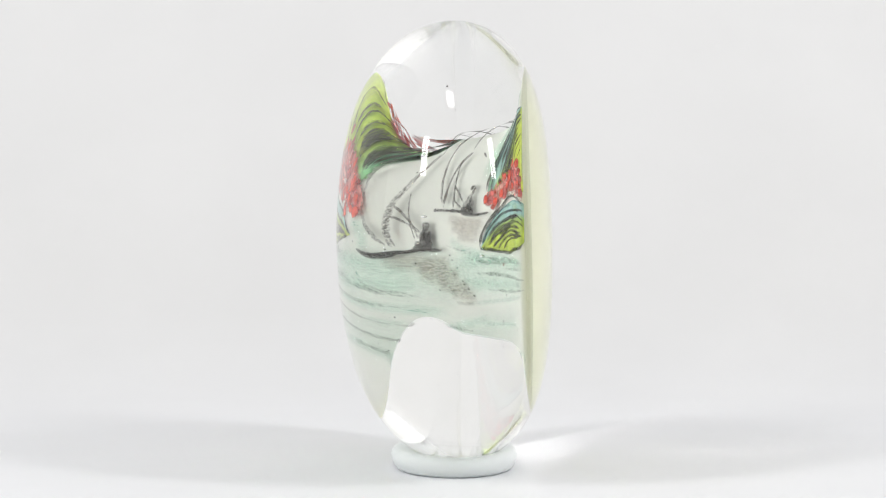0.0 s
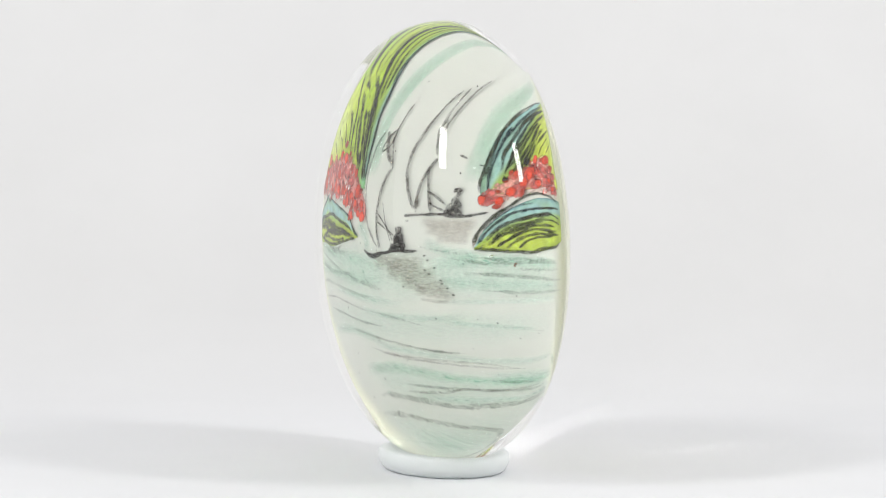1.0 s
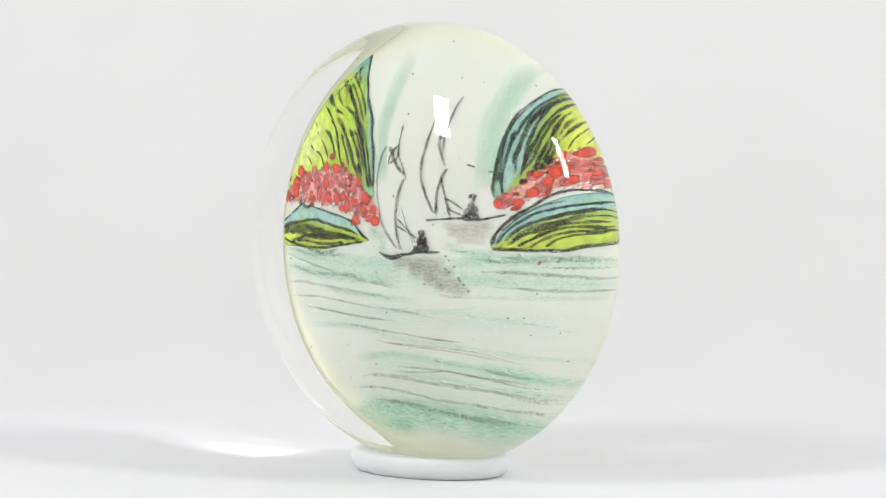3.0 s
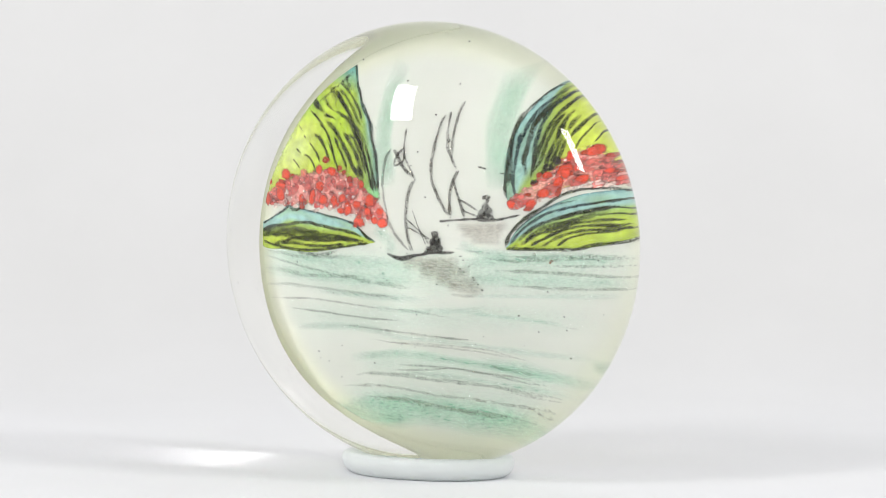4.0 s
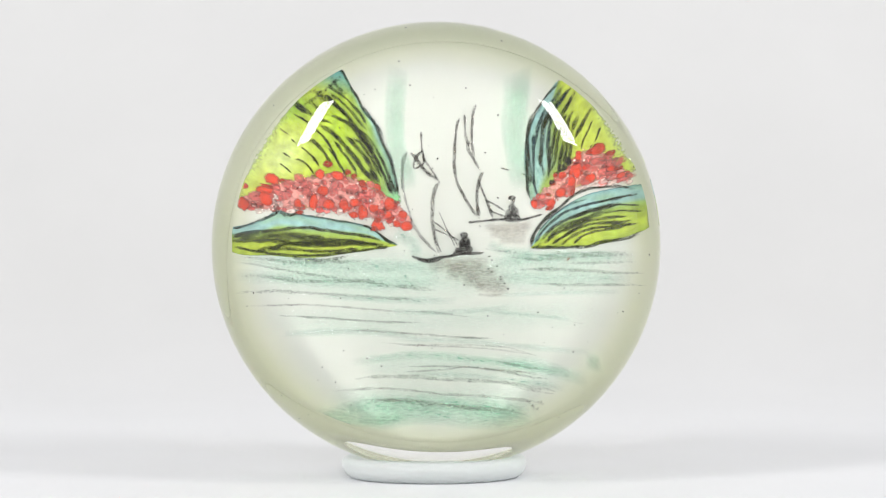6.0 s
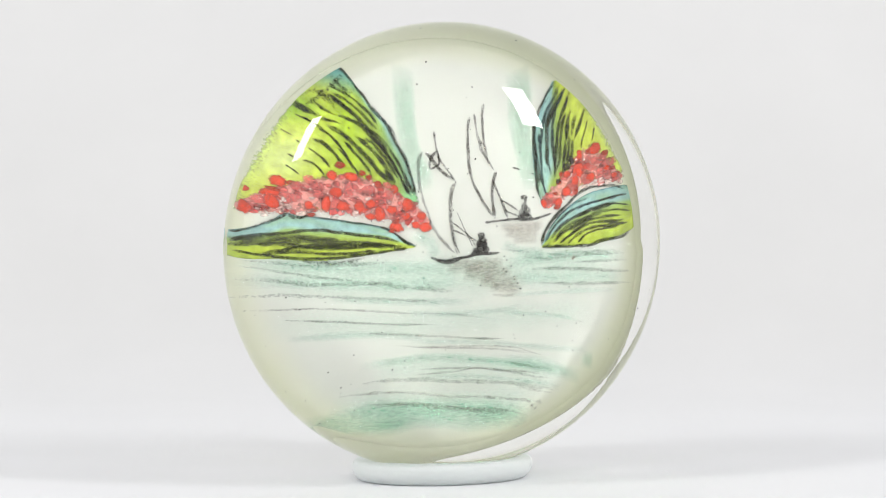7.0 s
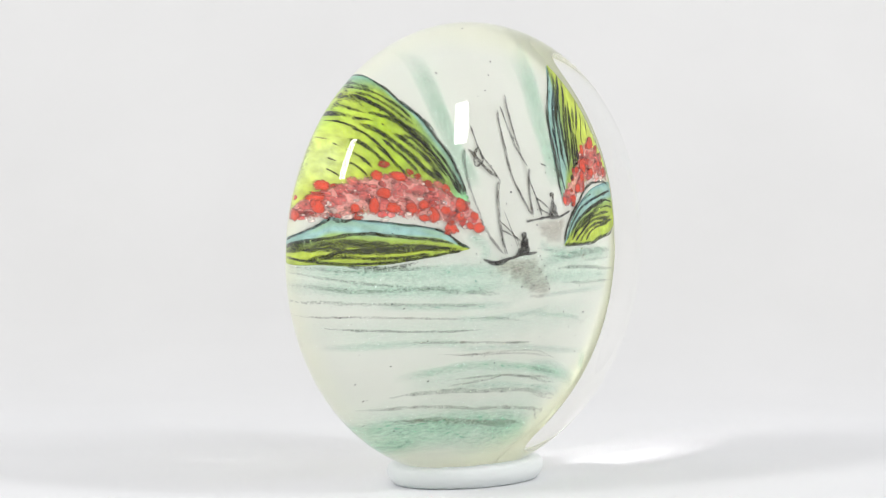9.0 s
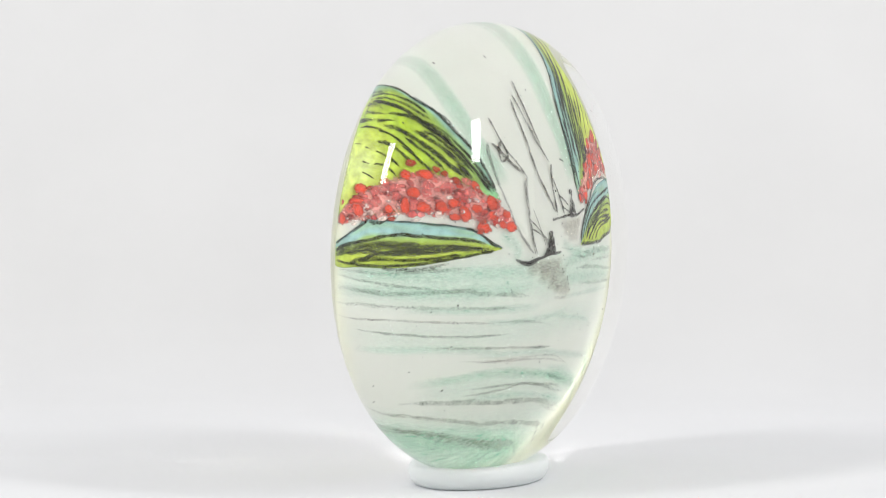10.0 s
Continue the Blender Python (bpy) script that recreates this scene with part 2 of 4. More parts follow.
def smooth(pts, step):
    """Catmull-Rom through pts, a point every step."""
    p = [Vector(x) for x in (pts[0], *pts, pts[-1])]
    out = []
    for i in range(1, len(p) - 2):
        n = max(1, int((p[i + 1] - p[i]).length / step))
        for k in range(n):
            t = k / n
            out.append(tuple(0.5 * (2 * p[i] + (p[i + 1] - p[i - 1]) * t + (2 * p[i - 1] - 5 * p[i] + 4 * p[i + 1] - p[i + 2]) * t * t
                                    + (3 * p[i] - p[i - 1] - 3 * p[i + 1] + p[i + 2]) * t ** 3)))
    return out + [tuple(pts[-1])]


def even(pts, n):
    """n points evenly along the smooth line through pts."""
    q = smooth(pts, 0.05)
    d = [0.0]
    for a, b in zip(q, q[1:]):
        d.append(d[-1] + math.dist(a, b))
    x = np.linspace(0, d[-1], n)
    return list(zip(np.interp(x, d, [a[0] for a in q]), np.interp(x, d, [a[1] for a in q])))


def mixed(a, b, k):
    return tuple(x + (y - x) * k for x, y in zip(a, b))


def bump2(x, width):
    return math.exp(-(x / width) ** 2)


def blend(stops, t):
    for (a, ca), (b, cb) in zip(stops, stops[1:]):
        if t <= b:
            k = max(0, (t - a) / (b - a))
            return tuple(x + (y - x) * k for x, y in zip(ca, cb))
    return stops[-1][1]


TEAL, BLUE = srgb("9DC6C1"), srgb("7AAAAD")
LEAF, LIME, YELLOW = srgb("AEC44C"), srgb("C7D950"), srgb("D4E35C")
DARK, OLIVE, INKBLUE = srgb("2C3216"), srgb("353B14"), srgb("22393D")
CHAR, SOOT, SEPIA, RUST = srgb("4A443A"), srgb("302C27"), srgb("7E6C4A"), srgb("8A4A2A")
REED, DUN = srgb("7C8A78"), srgb("8E8678")
MINT, SEA, GREY = srgb("BCEAD6"), srgb("A2E0C0"), srgb("A89C8A")
RED, ROSE, PINK = srgb("D04A33"), srgb("D6706A"), srgb("E6A199")
BRICK, PALE, SMOKE = srgb("A63B26"), srgb("F0E0D6"), srgb("7A3A34")

HILL_A_SLOPE = [(-7.16, 12.99), (-6.77, 12.80), (-6.29, 11.95), (-5.69, 10.89), (-4.82, 9.85), (-4.35, 8.64), (-3.69, 7.12), (-3.33, 5.84), (-3.00, 4.30), (-2.95, 3.77)]
HILL_A_EDGE = [(-7.08, 12.68), (-9.12, 11.56), (-11.64, 9.00), (-13.57, 6.01), (-14.53, 4.25), (-14.84, 2.72)]
ISLE_A_TOP = [(-14.74, 1.26), (-14.17, 1.50), (-13.05, 2.18), (-12.22, 2.79), (-10.43, 2.61), (-8.21, 2.35), (-5.78, 1.91), (-4.68, 1.19), (-3.31, 0.41)]
ISLE_A_LOW = [(-14.74, -0.61), (-14.18, -0.78), (-12.79, -0.72), (-11.18, -0.82), (-9.39, -0.74), (-7.05, -0.32), (-5.38, -0.04), (-3.40, 0.32)]
BLOOM_A_TOP = [(-14.39, 3.28), (-12.97, 4.61), (-10.56, 5.61), (-7.95, 6.17), (-5.69, 5.52), (-3.36, 3.95), (-2.14, 2.60)]
BLOOM_A_LOW = [(-14.37, 2.63), (-12.69, 2.59), (-10.64, 2.80), (-8.41, 2.70), (-6.59, 2.38), (-4.50, 2.05), (-2.13, 1.82)]
HILL_B_SLOPE = [(8.83, 11.80), (8.07, 10.91), (7.26, 9.34), (6.91, 7.54), (7.08, 5.41), (7.44, 3.98), (7.79, 3.52)]
HILL_B_EDGE = [(9.30, 11.75), (10.60, 10.70), (11.85, 9.40), (12.95, 7.80), (13.85, 6.25), (14.60, 5.15), (12.00, 4.90), (8.85, 3.75)]
BLOOM_B_TOP = [(7.53, 3.85), (8.92, 5.08), (10.38, 6.63), (11.50, 7.61), (12.66, 7.14), (13.58, 6.01), (14.21, 4.94)]
BLOOM_B_LOW = [(7.79, 3.35), (9.01, 3.20), (10.37, 3.90), (11.48, 4.32), (12.51, 4.53), (13.74, 4.49), (14.32, 4.11)]
ISLE_B_TOP = [(7.59, 0.10), (8.34, 1.57), (9.82, 2.98), (11.50, 3.93), (13.18, 4.23), (14.48, 4.20), (15.17, 3.93)]
ISLE_B_LOW = [(7.59, 0.01), (9.26, -0.04), (10.86, -0.01), (12.69, 0.09), (13.98, 0.39), (14.98, 0.81), (15.28, 1.04)]


def hill_a(layer):
    p = Paint()

    def col(s, t):
        c = blend([(0, BLUE), (0.05, TEAL), (0.09, srgb("9CC36A")), (0.16, LEAF), (0.45, srgb("B9D838")), (0.7, LIME), (0.93, YELLOW), (1, srgb("D6EE8C"))], t)
        m = max(0, min(0.5, 0.2 + 0.8 * noise.noise((s * 3, t * 13, 3)))) * max(0, min(1, 1.35 - t * 1.3))
        c = mixed(c, srgb("86A84A"), m)
        c = mixed(c, srgb("9CCC3A"), 0.8 * bump2(s - 0.34, 0.10) * bump2(t - 0.95, 0.22))
        c = mixed(c, srgb("DDECB0"), 0.55 * bump2(s - 0.66, 0.16) * bump2(t - 0.85, 0.14))
        c = mixed(c, srgb("8FD68C"), max(0, min(1, (s - 0.84) / 0.12)) * max(0, 1 - t / 0.35))
        return (*mixed(c, srgb("6FAFA8"), max(0, min(1, (0.20 - s) / 0.14))), 0.5 if t < 0.02 else min(1, 0.3 + (1 - t) / 0.12))
    p.patch(HILL_A_SLOPE, HILL_A_EDGE, col, 0.06)
    p.done("hill", BODY, layer, "lime green hill with a blue ridge")
    q = Paint(0.10)
    q.ink(0.26, 0.95, DARK, (-7.18, 12.93), (-6.85, 12.76), (-6.64, 12.43), (-6.38, 11.88), (-6.02, 11.43), (-5.79, 10.81), (-5.38, 10.28), (-4.97, 9.88), (-4.67, 9.27), (-4.47, 8.63), (-4.15, 7.95), (-3.78, 7.03), (-3.47, 5.84), (-3.21, 4.53))
    q.ink(0.21, 0.7, INKBLUE, (-5.75, 10.96), (-5.35, 10.47), (-5.03, 10.03), (-4.56, 9.43), (-4.27, 8.56), (-3.81, 7.54), (-3.44, 6.14))
    q.ink(0.51, 1.15, DARK, (-10.54, 10.59), (-10.20, 10.35), (-9.82, 10.12), (-9.40, 9.95), (-8.90, 9.80))
    q.ink(0.46, 0.75, INKBLUE, (-10.10, 10.78), (-9.57, 11.14), (-9.11, 11.29), (-8.83, 11.22))
    q.ink(0.62, 1.1, DARK, (-8.96, 11.38), (-8.64, 11.22), (-8.35, 10.89), (-8.16, 10.43))
    q.ink(0.41, 0.9, DARK, (-9.37, 10.80), (-9.06, 10.49), (-8.65, 10.26), (-8.18, 10.07))
    q.ink(0.41, 0.85, INKBLUE, (-8.84, 12.11), (-8.17, 12.52), (-7.53, 12.78), (-7.10, 12.92))
    q.ink(0.41, 0.8, INKBLUE, (-7.77, 12.46), (-7.51, 12.24), (-7.39, 12.01))
    q.ink(0.46, 1.0, DARK, (-7.49, 12.12), (-7.31, 11.86), (-7.07, 11.63), (-6.69, 11.57))
    q.ink(0.26, 0.95, DARK, (-8.05, 11.91), (-7.58, 11.67), (-6.97, 11.34), (-6.36, 10.83), (-5.89, 10.32), (-5.51, 9.62))
    q.ink(0.41, 1.0, DARK, (-8.50, 11.27), (-7.93, 10.92), (-7.32, 10.53), (-6.71, 9.92), (-6.12, 9.11), (-5.49, 8.27), (-4.95, 7.30))
    q.ink(0.26, 0.95, DARK, (-7.99, 11.41), (-7.32, 11.09), (-6.65, 10.55), (-6.09, 9.89), (-5.57, 9.30))
    q.ink(0.46, 1.1, DARK, (-8.06, 10.16), (-7.40, 9.86), (-6.64, 9.50), (-5.93, 9.04), (-5.28, 8.52), (-4.80, 7.80))
    q.ink(0.21, 0.9, DARK, (-9.21, 9.66), (-8.52, 9.67), (-7.99, 9.50))
    q.ink(0.46, 1.05, DARK, (-9.01, 9.32), (-8.42, 9.12), (-7.91, 8.75), (-7.40, 8.19), (-6.90, 7.66), (-6.39, 6.99), (-5.91, 6.25), (-5.30, 5.63), (-4.84, 5.03))
    q.ink(0.41, 1.05, DARK, (-7.17, 8.69), (-6.62, 8.21), (-6.10, 7.67), (-5.57, 7.02), (-5.08, 6.19), (-4.73, 5.34))
    q.ink(0.31, 1.0, DARK, (-6.80, 8.59), (-6.19, 8.43), (-5.75, 7.89), (-5.29, 7.24), (-4.87, 6.50), (-4.45, 5.61))
    q.ink(0.23, 1.0, DARK, (-9.48, 9.04), (-8.87, 8.65), (-8.40, 8.04), (-8.06, 7.34), (-7.84, 6.74), (-7.67, 6.26))
    q.ink(0.36, 1.0, DARK, (-10.07, 8.29), (-9.49, 8.13), (-9.04, 7.70), (-8.59, 7.06), (-8.38, 6.67))
    q.ink(0.21, 1.0, DARK, (-10.39, 7.64), (-9.94, 7.30), (-9.52, 6.86), (-9.24, 6.32))
    q.ink(0.21, 1.0, DARK, (-10.84, 6.73), (-10.29, 6.59), (-9.93, 6.22), (-9.67, 5.75))
    q.ink(0.15, 0.9, DARK, (-11.49, 8.61), (-11.04, 8.34))
    q.ink(0.15, 0.9, DARK, (-11.62, 7.09), (-11.15, 6.81))
    q.ink(0.15, 1.0, DARK, (-11.88, 6.28), (-11.52, 6.02), (-11.21, 5.69))
    q.ink(0.15, 0.9, DARK, (-10.99, 8.12), (-10.68, 7.83))
    q.ink(0.15, 0.9, DARK, (-10.51, 9.73), (-10.01, 9.54), (-9.67, 9.38))
    q.ink(0.26, 1.0, DARK, (-7.98, 8.35), (-7.52, 7.66), (-7.03, 7.00), (-6.63, 6.39), (-6.44, 5.85))
    q.ink(0.21, 1.0, DARK, (-8.51, 7.83), (-8.02, 7.14), (-7.57, 6.43), (-7.29, 5.81))
    q.ink(0.31, 1.0, DARK, (-6.16, 8.87), (-5.58, 8.18), (-5.03, 7.38), (-4.55, 6.38), (-4.04, 5.35), (-3.58, 4.35))
    q.ink(0.31, 1.0, DARK, (-4.87, 7.92), (-4.36, 6.89), (-3.91, 5.83), (-3.44, 4.48))
    q.ink(0.31, 1.0, DARK, (-5.47, 6.44), (-5.11, 5.89), (-4.79, 5.12))
    q.ink(0.18, 0.9, DARK, (-8.73, 8.48), (-8.29, 7.85), (-7.87, 7.11))
    q.ink(0.31, 0.95, DARK, (-6.65, 9.43), (-6.00, 8.64), (-5.44, 8.02), (-4.89, 7.13), (-4.40, 6.12), (-3.84, 4.52))
    q.ink(0.31, 0.9, DARK, (-8.27, 11.35), (-7.57, 10.74), (-6.97, 10.13))
    q.ink(0.21, 0.9, DARK, (-10.19, 9.64), (-9.48, 9.24), (-8.91, 8.73))
    q.ink(0.21, 0.6, DARK, (-9.96, 10.21), (-8.63, 11.25), (-7.66, 12.00), (-6.96, 12.51))
    q.done("hill_lines", HATCH, layer, "dark brushed hatching lines")


def isle(layer, top, low, draw):
    p = Paint()

    def col(s, t):
        c = blend([(0, BLUE), (0.08, TEAL), (0.28, TEAL), (0.36, srgb("A9CB6E")), (0.5, LEAF), (0.75, LIME), (1, LEAF)], t)
        return (*mixed(c, srgb("9DC24A"), 0.5 * max(0, noise.noise((s * 6, t * 5, 2)))), 1.0)
    p.patch(top, low, col, 0.07)
    p.done("islet", BODY, layer, "low green islet with a blue upper edge")
    q = Paint(0.10)
    draw(q)
    q.done("islet_lines", HATCH, layer, "dark brushed hatching lines")


def isle_a_lines(q):
    q.ink(0.21, 0.9, DARK, (-14.70, 1.11), (-14.17, 1.42), (-13.63, 1.80), (-13.05, 2.14), (-12.43, 2.53), (-12.16, 2.84))
    q.ink(0.31, 1.1, DARK, (-12.25, 2.83), (-11.92, 2.56), (-11.46, 2.51), (-10.95, 2.67), (-10.43, 2.57))
    q.ink(0.21, 0.85, DARK, (-10.43, 2.52), (-9.35, 2.44), (-8.21, 2.26), (-7.02, 2.11), (-5.78, 1.86))
    q.ink(0.26, 1.1, DARK, (-6.11, 1.95), (-5.28, 1.64), (-4.68, 1.15), (-4.07, 0.69), (-3.31, 0.41))
    q.ink(0.31, 1.05, OLIVE, (-14.71, 0.45), (-14.19, 0.88), (-13.38, 1.11), (-12.32, 1.26), (-11.34, 1.49), (-10.11, 1.58), (-9.00, 1.44), (-7.45, 1.25), (-5.80, 1.05), (-4.68, 0.78))
    q.ink(0.46, 0.95, OLIVE, (-14.75, 0.61), (-14.19, 0.80), (-13.38, 0.95), (-12.33, 0.96), (-11.01, 0.98), (-9.76, 0.89), (-8.56, 0.74))
    q.ink(0.51, 0.95, OLIVE, (-14.75, 0.20), (-13.80, 0.50), (-12.49, 0.70), (-11.01, 0.72), (-9.21, 0.59), (-7.45, 0.63), (-5.38, 0.41), (-4.16, 0.32))
    q.ink(0.41, 0.95, OLIVE, (-13.80, 0.33), (-12.80, 0.43), (-11.53, 0.31), (-9.77, 0.23), (-7.86, 0.35), (-5.80, 0.46))
    q.ink(0.26, 1.05, OLIVE, (-14.66, -0.20), (-13.88, -0.39), (-12.80, -0.55), (-11.18, -0.64), (-9.39, -0.57), (-7.85, -0.37), (-6.14, -0.09), (-3.98, 0.23))
    q.ink(0.36, 0.95, OLIVE, (-13.72, -0.42), (-12.65, -0.12), (-11.36, 0.23), (-9.77, 0.32), (-8.05, 0.21))
    q.ink(0.31, 1.0, OLIVE, (-12.86, -0.26), (-11.53, -0.13), (-9.95, -0.26), (-8.25, -0.19), (-6.43, 0.05))
    q.ink(0.31, 0.6, OLIVE, (-11.35, -0.77), (-10.12, -0.93), (-8.55, -0.92), (-7.25, -0.55))
    q.ink(0.26, 1.0, OLIVE, (-12.50, 0.06), (-10.49, 0.47), (-8.05, 0.53))
    q.ink(0.21, 1.0, OLIVE, (-7.45, 0.67), (-6.22, 0.55), (-4.95, 0.42))


def isle_b_lines(q):
    q.ink(0.32, 1.1, DARK, (7.57, 0.27), (7.79, 1.07), (8.23, 1.77), (8.75, 2.38), (9.43, 2.92), (10.07, 3.45), (10.69, 3.92), (11.28, 4.26), (11.87, 4.42), (12.59, 4.49), (13.21, 4.39))
    q.ink(0.23, 0.9, DARK, (12.33, 4.43), (13.21, 4.44), (13.89, 4.25), (14.44, 3.93))
    q.ink(0.28, 1.0, INKBLUE, (7.90, 0.41), (8.45, 1.30), (9.28, 2.12), (10.25, 2.78), (11.12, 3.07), (12.11, 3.29), (13.17, 3.43), (14.10, 3.46))
    q.ink(0.23, 0.85, INKBLUE, (8.21, 1.39), (8.89, 2.18), (9.77, 2.93), (10.76, 3.40), (11.76, 3.66))
    q.ink(0.36, 1.0, DARK, (8.46, 0.67), (9.18, 1.50), (10.10, 2.09), (11.22, 2.51), (12.30, 2.81), (13.29, 3.01), (14.01, 3.12))
    q.ink(0.40, 1.0, DARK, (8.92, 0.75), (9.82, 1.52), (10.83, 1.92), (11.85, 2.21), (12.73, 2.48), (13.43, 2.66))
    q.ink(0.36, 1.05, DARK, (10.82, 2.27), (11.83, 2.64), (12.77, 2.81), (13.50, 2.82))
    q.ink(0.32, 1.0, DARK, (8.61, 0.35), (9.57, 1.09), (10.84, 1.61), (12.02, 1.98), (13.35, 2.09), (14.33, 2.06))
    q.ink(0.28, 1.0, OLIVE, (9.27, 0.29), (10.31, 0.97), (11.37, 1.50), (12.51, 1.73), (13.97, 1.69), (14.58, 1.74))
    q.ink(0.28, 1.05, OLIVE, (9.95, 0.19), (10.86, 0.87), (11.78, 1.26), (12.84, 1.41), (13.98, 1.44), (14.94, 1.42))
    q.ink(0.23, 1.0, OLIVE, (10.86, 0.25), (11.48, 0.80), (12.37, 1.10), (13.58, 1.23), (14.29, 1.33))
    q.ink(0.32, 1.0, OLIVE, (7.74, 0.05), (9.00, 0.03), (10.50, -0.05), (11.89, -0.01), (12.86, 0.26), (13.79, 0.37), (14.55, 0.51), (15.01, 0.84))
    q.ink(0.18, 1.0, OLIVE, (12.58, 3.33), (13.79, 3.55), (14.70, 3.52))
    q.ink(0.18, 1.0, OLIVE, (12.98, 2.42), (13.98, 2.56), (14.95, 2.27))
    q.ink(0.16, 1.0, OLIVE, (12.46, 2.88), (13.84, 2.98), (14.81, 2.72))
    q.ink(0.23, 0.9, OLIVE, (9.95, 0.68), (10.67, 1.23), (11.53, 1.71))
    q.ink(0.32, 0.9, INKBLUE, (7.49, 0.23), (7.82, 0.05), (8.42, 0.31))


def hill_b(layer):
    p = Paint()

    def col(s, t):
        c = blend([(0, BLUE), (0.06, TEAL), (0.22, TEAL), (0.32, srgb("9DB958")), (0.45, LEAF), (0.6, LIME), (0.9, YELLOW), (1, srgb("D8EC90"))], t)
        m = max(0, min(0.6, 0.25 + 0.7 * noise.noise((s * 3, t * 11, 8)))) * max(0, 1 - t / 0.6)
        return (*mixed(c, srgb("7FA05A"), m), 0.5 if t < 0.02 else min(1, 0.3 + (1 - t) / 0.12))
    p.patch(HILL_B_SLOPE, HILL_B_EDGE, col, 0.06)
    p.done("hill", BODY, layer, "steep lime hill with a teal ridge")
    q = Paint(0.10)
    q.ink(0.23, 0.95, DARK, (9.09, 11.74), (8.74, 11.51), (8.29, 11.16), (7.84, 10.65), (7.53, 10.18))
    q.ink(0.48, 1.15, DARK, (7.62, 10.31), (7.33, 9.68), (7.18, 8.93), (7.17, 8.07))
    q.ink(0.36, 1.05, DARK, (7.13, 8.82), (7.13, 7.92), (7.18, 6.94), (7.23, 5.99))
    q.ink(0.28, 1.05, DARK, (7.16, 7.03), (7.21, 5.86), (7.28, 4.84), (7.42, 3.98))
    q.ink(0.28, 0.85, DARK, (7.28, 8.22), (7.35, 7.02), (7.46, 5.98), (7.42, 4.92))
    q.ink(0.32, 1.0, INKBLUE, (9.34, 11.48), (8.98, 10.98), (8.44, 10.45), (8.12, 9.83), (7.88, 8.99), (7.73, 8.19), (7.69, 7.56))
    q.ink(0.48, 1.1, DARK, (9.63, 11.21), (9.18, 10.65), (8.73, 10.17), (8.43, 9.47), (8.28, 8.54), (8.23, 7.57), (8.26, 6.72), (8.57, 5.71))
    q.ink(0.32, 1.0, INKBLUE, (9.84, 11.27), (9.50, 10.86), (9.12, 10.30), (8.86, 9.58), (8.75, 8.84), (8.72, 7.88), (8.69, 7.05))
    q.ink(0.36, 1.1, DARK, (10.17, 10.96), (9.86, 10.40), (9.48, 9.73), (9.23, 8.99), (9.13, 8.16), (8.99, 7.27), (8.88, 6.44), (8.92, 5.53))
    q.ink(0.32, 1.05, OLIVE, (9.89, 9.87), (9.63, 9.24), (9.45, 8.44), (9.39, 7.59), (9.29, 6.81), (9.02, 6.02))
    q.ink(0.36, 1.1, DARK, (10.27, 10.01), (10.04, 9.42), (9.98, 8.57), (9.87, 7.79), (9.72, 6.98), (9.62, 5.94))
    q.ink(0.32, 1.0, OLIVE, (10.70, 9.60), (10.46, 9.01), (10.38, 8.34))
    q.ink(0.32, 1.05, OLIVE, (11.33, 9.76), (11.06, 9.13), (10.76, 8.49), (10.56, 8.02))
    q.ink(0.18, 1.0, DARK, (11.59, 9.06), (11.39, 8.43), (11.23, 7.95), (11.14, 7.35))
    q.ink(0.14, 1.0, DARK, (12.12, 8.50), (12.06, 8.03), (11.98, 7.69))
    q.ink(0.28, 1.0, INKBLUE, (7.62, 8.79), (7.64, 7.81), (7.70, 6.59), (7.69, 5.51), (7.94, 4.48), (8.17, 4.04))
    q.ink(0.32, 1.05, DARK, (10.16, 8.37), (10.12, 7.53), (10.02, 6.79), (9.91, 6.00))
    q.ink(0.28, 1.0, OLIVE, (10.41, 8.11), (10.38, 7.35), (10.32, 6.61), (10.21, 6.14))
    q.ink(0.28, 1.0, DARK, (8.85, 7.91), (8.81, 7.13), (8.72, 6.53))
    q.ink(0.16, 0.8, DARK, (6.74, 5.92), (7.13, 5.91), (7.48, 5.85))
    q.ink(0.18, 0.7, INKBLUE, (7.85, 10.26), (8.17, 10.76), (8.55, 11.13))
    q.done("hill_lines", HATCH, layer, "dark brushed hatching lines")


